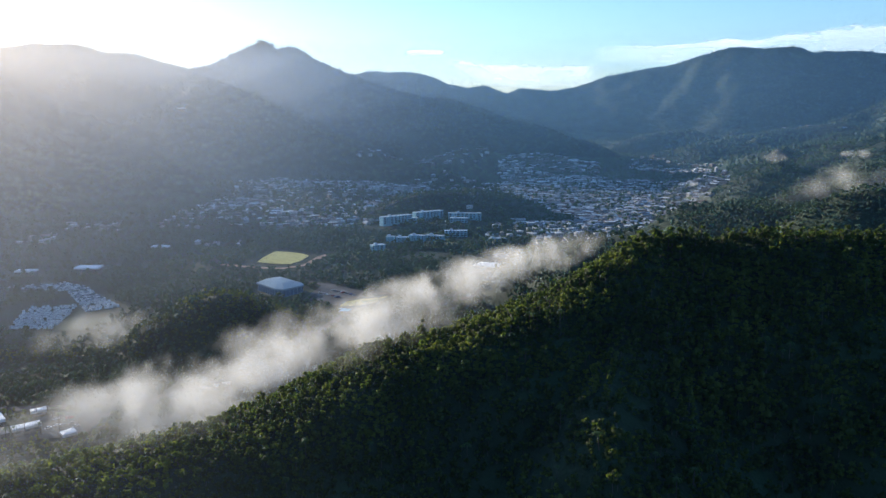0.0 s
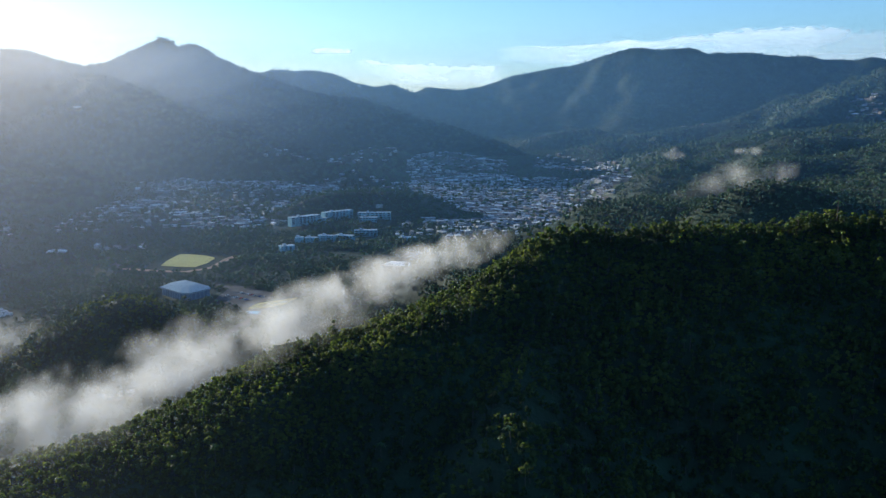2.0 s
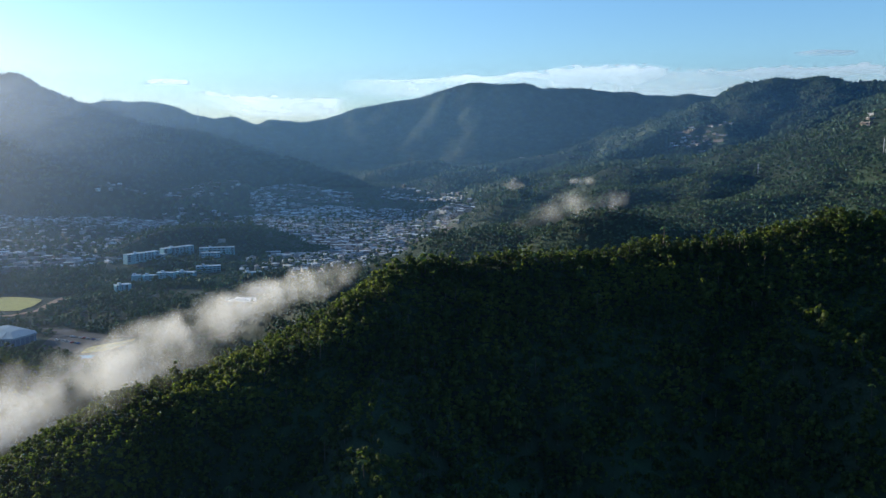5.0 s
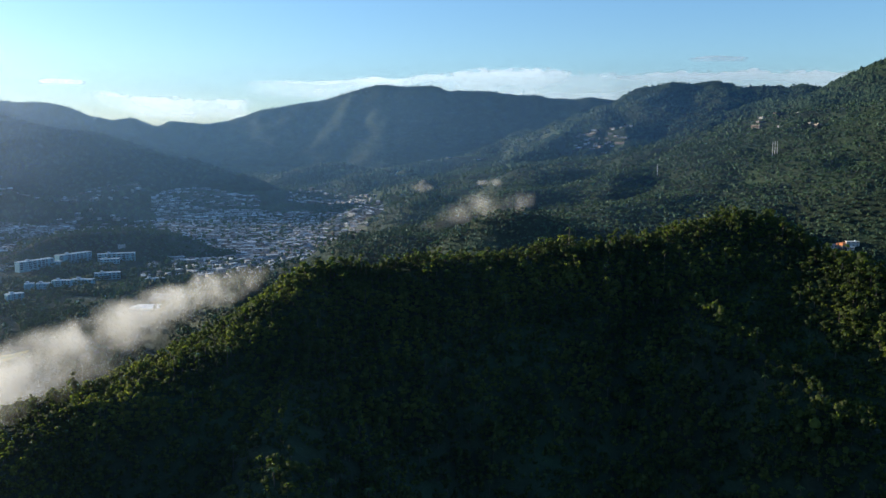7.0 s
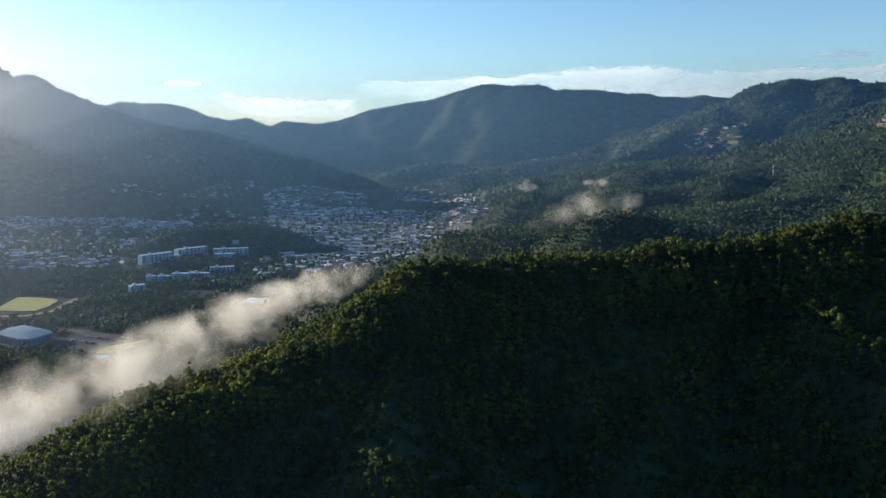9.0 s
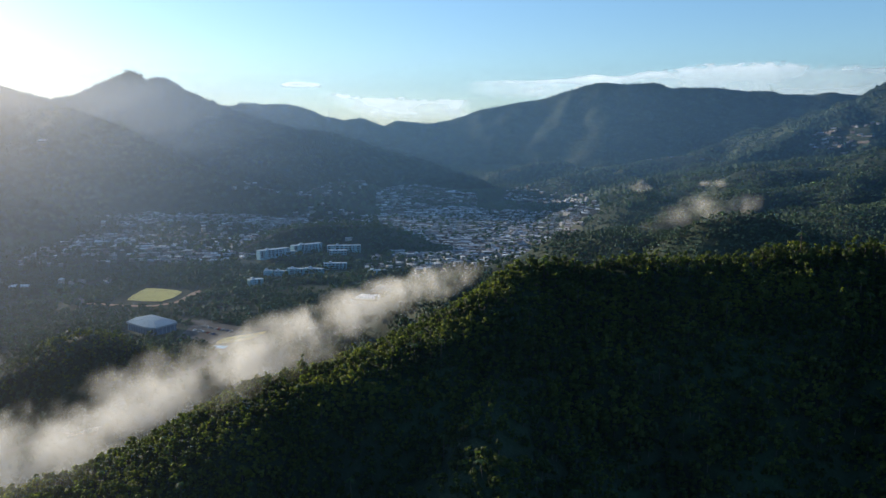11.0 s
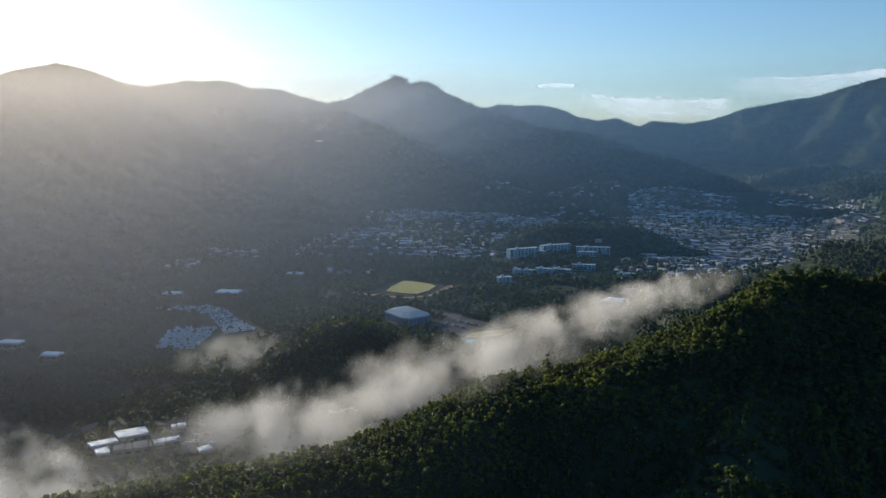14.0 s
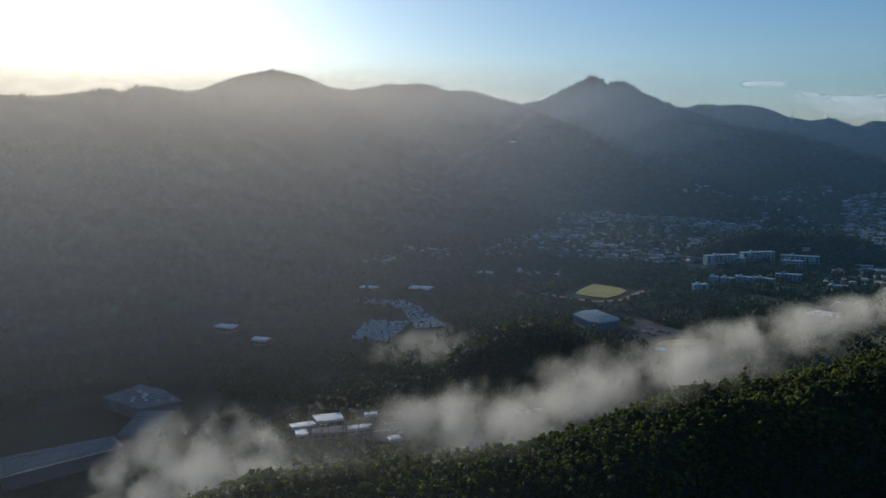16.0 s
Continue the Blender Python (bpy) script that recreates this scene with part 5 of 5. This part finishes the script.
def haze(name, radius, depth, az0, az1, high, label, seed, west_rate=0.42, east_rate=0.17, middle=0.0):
    """A see-through sheet round the eye that stands for a depth of hazy air: denser and warmer towards the west for the
    sun's glare, thinning upwards.
    """
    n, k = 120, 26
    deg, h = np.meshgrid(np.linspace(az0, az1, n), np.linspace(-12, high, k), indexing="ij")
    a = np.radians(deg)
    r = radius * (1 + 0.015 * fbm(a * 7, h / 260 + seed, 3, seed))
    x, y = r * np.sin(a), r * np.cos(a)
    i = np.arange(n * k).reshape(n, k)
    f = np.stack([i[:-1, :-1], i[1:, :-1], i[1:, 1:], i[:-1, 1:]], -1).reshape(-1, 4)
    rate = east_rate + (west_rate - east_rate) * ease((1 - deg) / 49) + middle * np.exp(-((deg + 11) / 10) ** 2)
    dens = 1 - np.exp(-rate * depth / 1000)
    # sun glow put in as extra density, high in the west
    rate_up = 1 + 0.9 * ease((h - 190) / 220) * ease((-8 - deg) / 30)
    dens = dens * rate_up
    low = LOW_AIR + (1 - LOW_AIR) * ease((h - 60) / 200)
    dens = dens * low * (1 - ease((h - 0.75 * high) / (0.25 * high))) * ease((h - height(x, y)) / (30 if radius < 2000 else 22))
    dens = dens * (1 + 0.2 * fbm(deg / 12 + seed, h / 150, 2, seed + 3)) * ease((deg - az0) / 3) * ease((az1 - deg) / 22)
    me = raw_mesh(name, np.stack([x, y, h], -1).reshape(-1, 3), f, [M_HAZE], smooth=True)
    for key, val in (("amount", np.clip(dens, 0, 1)), ("sun_warmth", ease((10 - deg) / 42) * (0.6 + 0.4 * ease((h - 40) / 240)))):
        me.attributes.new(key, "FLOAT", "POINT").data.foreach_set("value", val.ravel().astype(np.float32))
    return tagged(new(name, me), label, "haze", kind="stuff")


# added sheet: lifts the dark near slope as sun glare would
haze("valley_veil_sheet", 235, 150, -58, 60, 260, "added faint sheet standing for sun glare before the near ridge", 2, 0.45, 0.035)
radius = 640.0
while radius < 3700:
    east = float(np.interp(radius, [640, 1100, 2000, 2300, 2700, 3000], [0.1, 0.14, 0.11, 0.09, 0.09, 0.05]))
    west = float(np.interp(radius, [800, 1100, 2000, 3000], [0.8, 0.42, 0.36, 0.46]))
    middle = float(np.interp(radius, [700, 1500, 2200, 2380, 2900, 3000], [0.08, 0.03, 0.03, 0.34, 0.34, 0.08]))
    haze("valley_veil_sheet" if radius < 2000 else "mountain_haze_sheet", radius, radius * 0.08, -58, 60, 230 + radius * 0.085,
         "added see-through sheet standing for morning haze over the valley" if radius < 2000 else "added bluish sheet standing for aerial haze before the mountains", int(radius) % 97, west, east, middle)
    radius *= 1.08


def fog_material(name, color, grain, soft):
    """Droplets of mist: the layer carries how much, fine wisps break it up."""
    m = bpy.data.materials.new(name)
    m.use_nodes = True
    nt = m.node_tree
    nt.nodes.clear()
    node, link = nt.nodes.new, nt.links.new
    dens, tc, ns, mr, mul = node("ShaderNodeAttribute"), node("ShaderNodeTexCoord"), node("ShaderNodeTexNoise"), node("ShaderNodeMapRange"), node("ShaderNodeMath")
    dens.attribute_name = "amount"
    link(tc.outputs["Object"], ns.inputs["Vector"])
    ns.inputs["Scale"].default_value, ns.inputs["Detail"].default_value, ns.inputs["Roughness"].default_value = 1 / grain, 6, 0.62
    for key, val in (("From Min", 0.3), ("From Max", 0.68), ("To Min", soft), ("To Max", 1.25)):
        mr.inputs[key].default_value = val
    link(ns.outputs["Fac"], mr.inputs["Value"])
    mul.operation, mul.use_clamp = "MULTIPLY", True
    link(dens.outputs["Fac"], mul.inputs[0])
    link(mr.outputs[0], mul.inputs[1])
    dif, tra, clear, both, mix, out = (node(q) for q in ("ShaderNodeBsdfDiffuse", "ShaderNodeBsdfTranslucent", "ShaderNodeBsdfTransparent", "ShaderNodeMixShader",
                                                         "ShaderNodeMixShader", "ShaderNodeOutputMaterial"))
    dif.inputs["Color"].default_value = tra.inputs["Color"].default_value = (*color, 1)
    # droplets scatter every way: normals are fixed to sky and sun to brighten the layer
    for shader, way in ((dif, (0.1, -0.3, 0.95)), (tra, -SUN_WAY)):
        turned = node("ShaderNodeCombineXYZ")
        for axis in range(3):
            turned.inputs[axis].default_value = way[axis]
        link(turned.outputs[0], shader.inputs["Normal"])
    both.inputs[0].default_value = 0.55
    link(dif.outputs[0], both.inputs[1])
    link(tra.outputs[0], both.inputs[2])
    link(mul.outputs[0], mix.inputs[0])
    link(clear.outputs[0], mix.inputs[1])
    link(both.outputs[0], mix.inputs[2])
    link(mix.outputs[0], out.inputs["Surface"])
    return m


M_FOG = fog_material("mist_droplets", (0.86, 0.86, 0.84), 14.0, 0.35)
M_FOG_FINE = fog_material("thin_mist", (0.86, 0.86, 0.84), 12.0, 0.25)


def fog(name, line, layers, spread, tall, thick, seed, label, mat, step=2.5, grain=26.0, ragged=0.3, category="mist", hug=True, fade=1.0):
    """A bank of mist along a line of (x, y, z, width): billowing layers, thick in the heart and ragged outside."""
    c = np.array(line, float)
    cum = np.concatenate([[0], np.cumsum(np.linalg.norm(np.diff(c[:, :2], axis=0), axis=1))])
    n, k = int(cum[-1] / step) + 2, max(10, int(tall * 3.2 / step))
    s, v = np.meshgrid(np.linspace(0, cum[-1], n), np.linspace(-1.6, 1.6, k), indexing="ij")
    p = [np.interp(s, cum, c[:, q]) for q in range(4)]
    tx, ty = np.gradient(p[0], axis=0), np.gradient(p[1], axis=0)
    size = np.hypot(tx, ty) + 1e-9
    nx, ny = -ty / size, tx / size
    vs, fs, ds = [], [], []
    ids = np.arange(n * k).reshape(n, k)
    quad = np.stack([ids[:-1, :-1], ids[1:, :-1], ids[1:, 1:], ids[:-1, 1:]], -1).reshape(-1, 4)
    for j in range(layers):
        u = 1.3 * (2 * (j + 0.5) / layers - 1)
        z = p[2] + v * tall * p[3]
        w = u * spread * p[3] + 0.16 * spread * fbm(s / grain * 0.7 + 9 * j, z / grain, 3, seed + j)
        x, y = p[0] + nx * w, p[1] + ny * w
        lump = 0.9 * fbm3(x / grain, y / grain, z / grain, 5, seed + 50) + 0.45 * fbm3(x / grain * 0.3, y / grain * 0.3, z / grain * 0.5, 2, seed + 80)
        body = 0.7 - 0.5 * (v ** 2 + 0.7 * u * u) + 2.6 * (lump + ragged - 0.3)
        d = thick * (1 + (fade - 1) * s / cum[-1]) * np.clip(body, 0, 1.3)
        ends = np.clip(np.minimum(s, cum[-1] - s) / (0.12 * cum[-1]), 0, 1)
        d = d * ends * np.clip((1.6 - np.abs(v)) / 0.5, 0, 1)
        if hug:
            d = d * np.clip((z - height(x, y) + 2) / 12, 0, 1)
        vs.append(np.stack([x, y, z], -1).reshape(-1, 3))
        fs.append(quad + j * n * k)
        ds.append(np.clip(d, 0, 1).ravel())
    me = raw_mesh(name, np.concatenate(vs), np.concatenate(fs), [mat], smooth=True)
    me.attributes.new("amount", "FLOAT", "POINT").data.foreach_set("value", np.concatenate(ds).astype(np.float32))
    return tagged(new(name, me), label, category, kind="stuff")


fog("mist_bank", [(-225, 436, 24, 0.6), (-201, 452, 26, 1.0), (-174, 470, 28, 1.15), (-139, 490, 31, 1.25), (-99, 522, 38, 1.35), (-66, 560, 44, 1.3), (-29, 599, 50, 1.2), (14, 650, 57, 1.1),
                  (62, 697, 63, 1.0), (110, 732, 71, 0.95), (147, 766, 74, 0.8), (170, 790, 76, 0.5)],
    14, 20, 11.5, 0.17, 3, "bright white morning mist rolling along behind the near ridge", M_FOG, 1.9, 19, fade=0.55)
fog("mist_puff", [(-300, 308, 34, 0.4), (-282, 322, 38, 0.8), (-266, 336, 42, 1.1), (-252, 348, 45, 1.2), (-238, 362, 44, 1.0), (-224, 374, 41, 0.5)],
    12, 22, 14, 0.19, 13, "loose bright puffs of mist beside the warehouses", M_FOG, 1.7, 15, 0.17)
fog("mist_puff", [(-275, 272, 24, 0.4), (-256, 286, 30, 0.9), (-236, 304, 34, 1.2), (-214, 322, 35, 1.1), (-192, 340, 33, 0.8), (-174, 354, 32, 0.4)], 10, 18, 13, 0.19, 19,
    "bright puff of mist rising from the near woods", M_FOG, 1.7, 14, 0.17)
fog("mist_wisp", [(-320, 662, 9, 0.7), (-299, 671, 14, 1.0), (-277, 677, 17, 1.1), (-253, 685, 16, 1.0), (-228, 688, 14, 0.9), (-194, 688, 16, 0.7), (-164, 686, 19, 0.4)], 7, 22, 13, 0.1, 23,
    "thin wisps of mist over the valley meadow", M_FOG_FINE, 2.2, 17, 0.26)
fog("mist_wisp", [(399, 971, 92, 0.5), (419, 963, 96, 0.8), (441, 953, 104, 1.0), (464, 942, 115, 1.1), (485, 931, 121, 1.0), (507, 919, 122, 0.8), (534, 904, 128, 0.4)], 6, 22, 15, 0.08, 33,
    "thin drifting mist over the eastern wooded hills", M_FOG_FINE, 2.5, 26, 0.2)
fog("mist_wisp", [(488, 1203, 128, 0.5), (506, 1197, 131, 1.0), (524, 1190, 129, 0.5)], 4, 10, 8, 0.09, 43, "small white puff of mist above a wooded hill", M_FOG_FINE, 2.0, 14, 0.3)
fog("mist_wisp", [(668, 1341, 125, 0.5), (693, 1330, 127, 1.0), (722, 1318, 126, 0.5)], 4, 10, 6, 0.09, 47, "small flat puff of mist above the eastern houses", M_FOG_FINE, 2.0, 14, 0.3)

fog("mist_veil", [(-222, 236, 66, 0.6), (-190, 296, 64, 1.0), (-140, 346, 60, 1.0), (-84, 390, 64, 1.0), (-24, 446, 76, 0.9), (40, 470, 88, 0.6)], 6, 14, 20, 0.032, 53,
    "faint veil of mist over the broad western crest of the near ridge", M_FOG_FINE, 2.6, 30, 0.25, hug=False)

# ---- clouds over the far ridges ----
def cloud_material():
    """Cloud layers kept bright whichever way they face, by a normal fixed along the sun."""
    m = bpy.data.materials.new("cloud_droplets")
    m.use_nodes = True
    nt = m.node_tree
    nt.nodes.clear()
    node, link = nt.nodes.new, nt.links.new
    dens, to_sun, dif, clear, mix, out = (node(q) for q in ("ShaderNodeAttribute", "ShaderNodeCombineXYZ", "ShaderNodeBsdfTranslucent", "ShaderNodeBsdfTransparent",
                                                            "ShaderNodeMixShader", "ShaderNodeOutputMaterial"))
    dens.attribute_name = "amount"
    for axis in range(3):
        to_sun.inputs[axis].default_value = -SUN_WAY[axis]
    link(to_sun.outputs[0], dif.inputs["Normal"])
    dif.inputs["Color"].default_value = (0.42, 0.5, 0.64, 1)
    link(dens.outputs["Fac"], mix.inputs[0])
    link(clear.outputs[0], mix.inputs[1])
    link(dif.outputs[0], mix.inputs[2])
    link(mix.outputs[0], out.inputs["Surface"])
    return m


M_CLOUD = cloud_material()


def cloud(line, thick, seed, label, grain=260.0, ragged=0.5):
    """A flat cloud along a line of (x, y, top, foot): a billowed bright brim over a thinner, streaky body."""
    c = np.array(line, float)
    cum = np.concatenate([[0], np.cumsum(np.linalg.norm(np.diff(c[:, :2], axis=0), axis=1))])
    n, k = int(cum[-1] / 5) + 2, 44
    s, v = np.meshgrid(np.linspace(0, cum[-1], n), np.linspace(-0.25, 1.3, k), indexing="ij")
    p = [np.interp(s, cum, c[:, q]) for q in range(4)]
    tall = p[2] - p[3]
    z = p[3] + v * tall
    lump = fbm(s / grain, z / (grain * 0.28), 5, seed)
    puff = np.abs(fbm(s / (grain * 0.2), z / (grain * 0.1), 4, seed + 9))
    brim = 1 + ragged * (0.5 * lump + 0.35 * puff - 0.1)
    body = ease((brim - v) / 0.1) * ease((v + 0.2) / 0.5)
    d = thick * body * (0.72 + 0.42 * ease((v - 0.55) / 0.4) + 0.9 * ragged * lump)
    d = d * ease(np.minimum(s, cum[-1] - s) / (0.16 * cum[-1]) + 0.35 * lump)
    ids = np.arange(n * k).reshape(n, k)
    quad = np.stack([ids[:-1, :-1], ids[1:, :-1], ids[1:, 1:], ids[:-1, 1:]], -1).reshape(-1, 4)
    me = raw_mesh("cloud", np.stack([p[0], p[1], z], -1).reshape(-1, 3), quad, [M_CLOUD], smooth=True)
    me.attributes.new("amount", "FLOAT", "POINT").data.foreach_set("value", np.clip(d, 0, 0.95).ravel().astype(np.float32))
    return tagged(new("cloud", me), label, "cloud", kind="stuff")


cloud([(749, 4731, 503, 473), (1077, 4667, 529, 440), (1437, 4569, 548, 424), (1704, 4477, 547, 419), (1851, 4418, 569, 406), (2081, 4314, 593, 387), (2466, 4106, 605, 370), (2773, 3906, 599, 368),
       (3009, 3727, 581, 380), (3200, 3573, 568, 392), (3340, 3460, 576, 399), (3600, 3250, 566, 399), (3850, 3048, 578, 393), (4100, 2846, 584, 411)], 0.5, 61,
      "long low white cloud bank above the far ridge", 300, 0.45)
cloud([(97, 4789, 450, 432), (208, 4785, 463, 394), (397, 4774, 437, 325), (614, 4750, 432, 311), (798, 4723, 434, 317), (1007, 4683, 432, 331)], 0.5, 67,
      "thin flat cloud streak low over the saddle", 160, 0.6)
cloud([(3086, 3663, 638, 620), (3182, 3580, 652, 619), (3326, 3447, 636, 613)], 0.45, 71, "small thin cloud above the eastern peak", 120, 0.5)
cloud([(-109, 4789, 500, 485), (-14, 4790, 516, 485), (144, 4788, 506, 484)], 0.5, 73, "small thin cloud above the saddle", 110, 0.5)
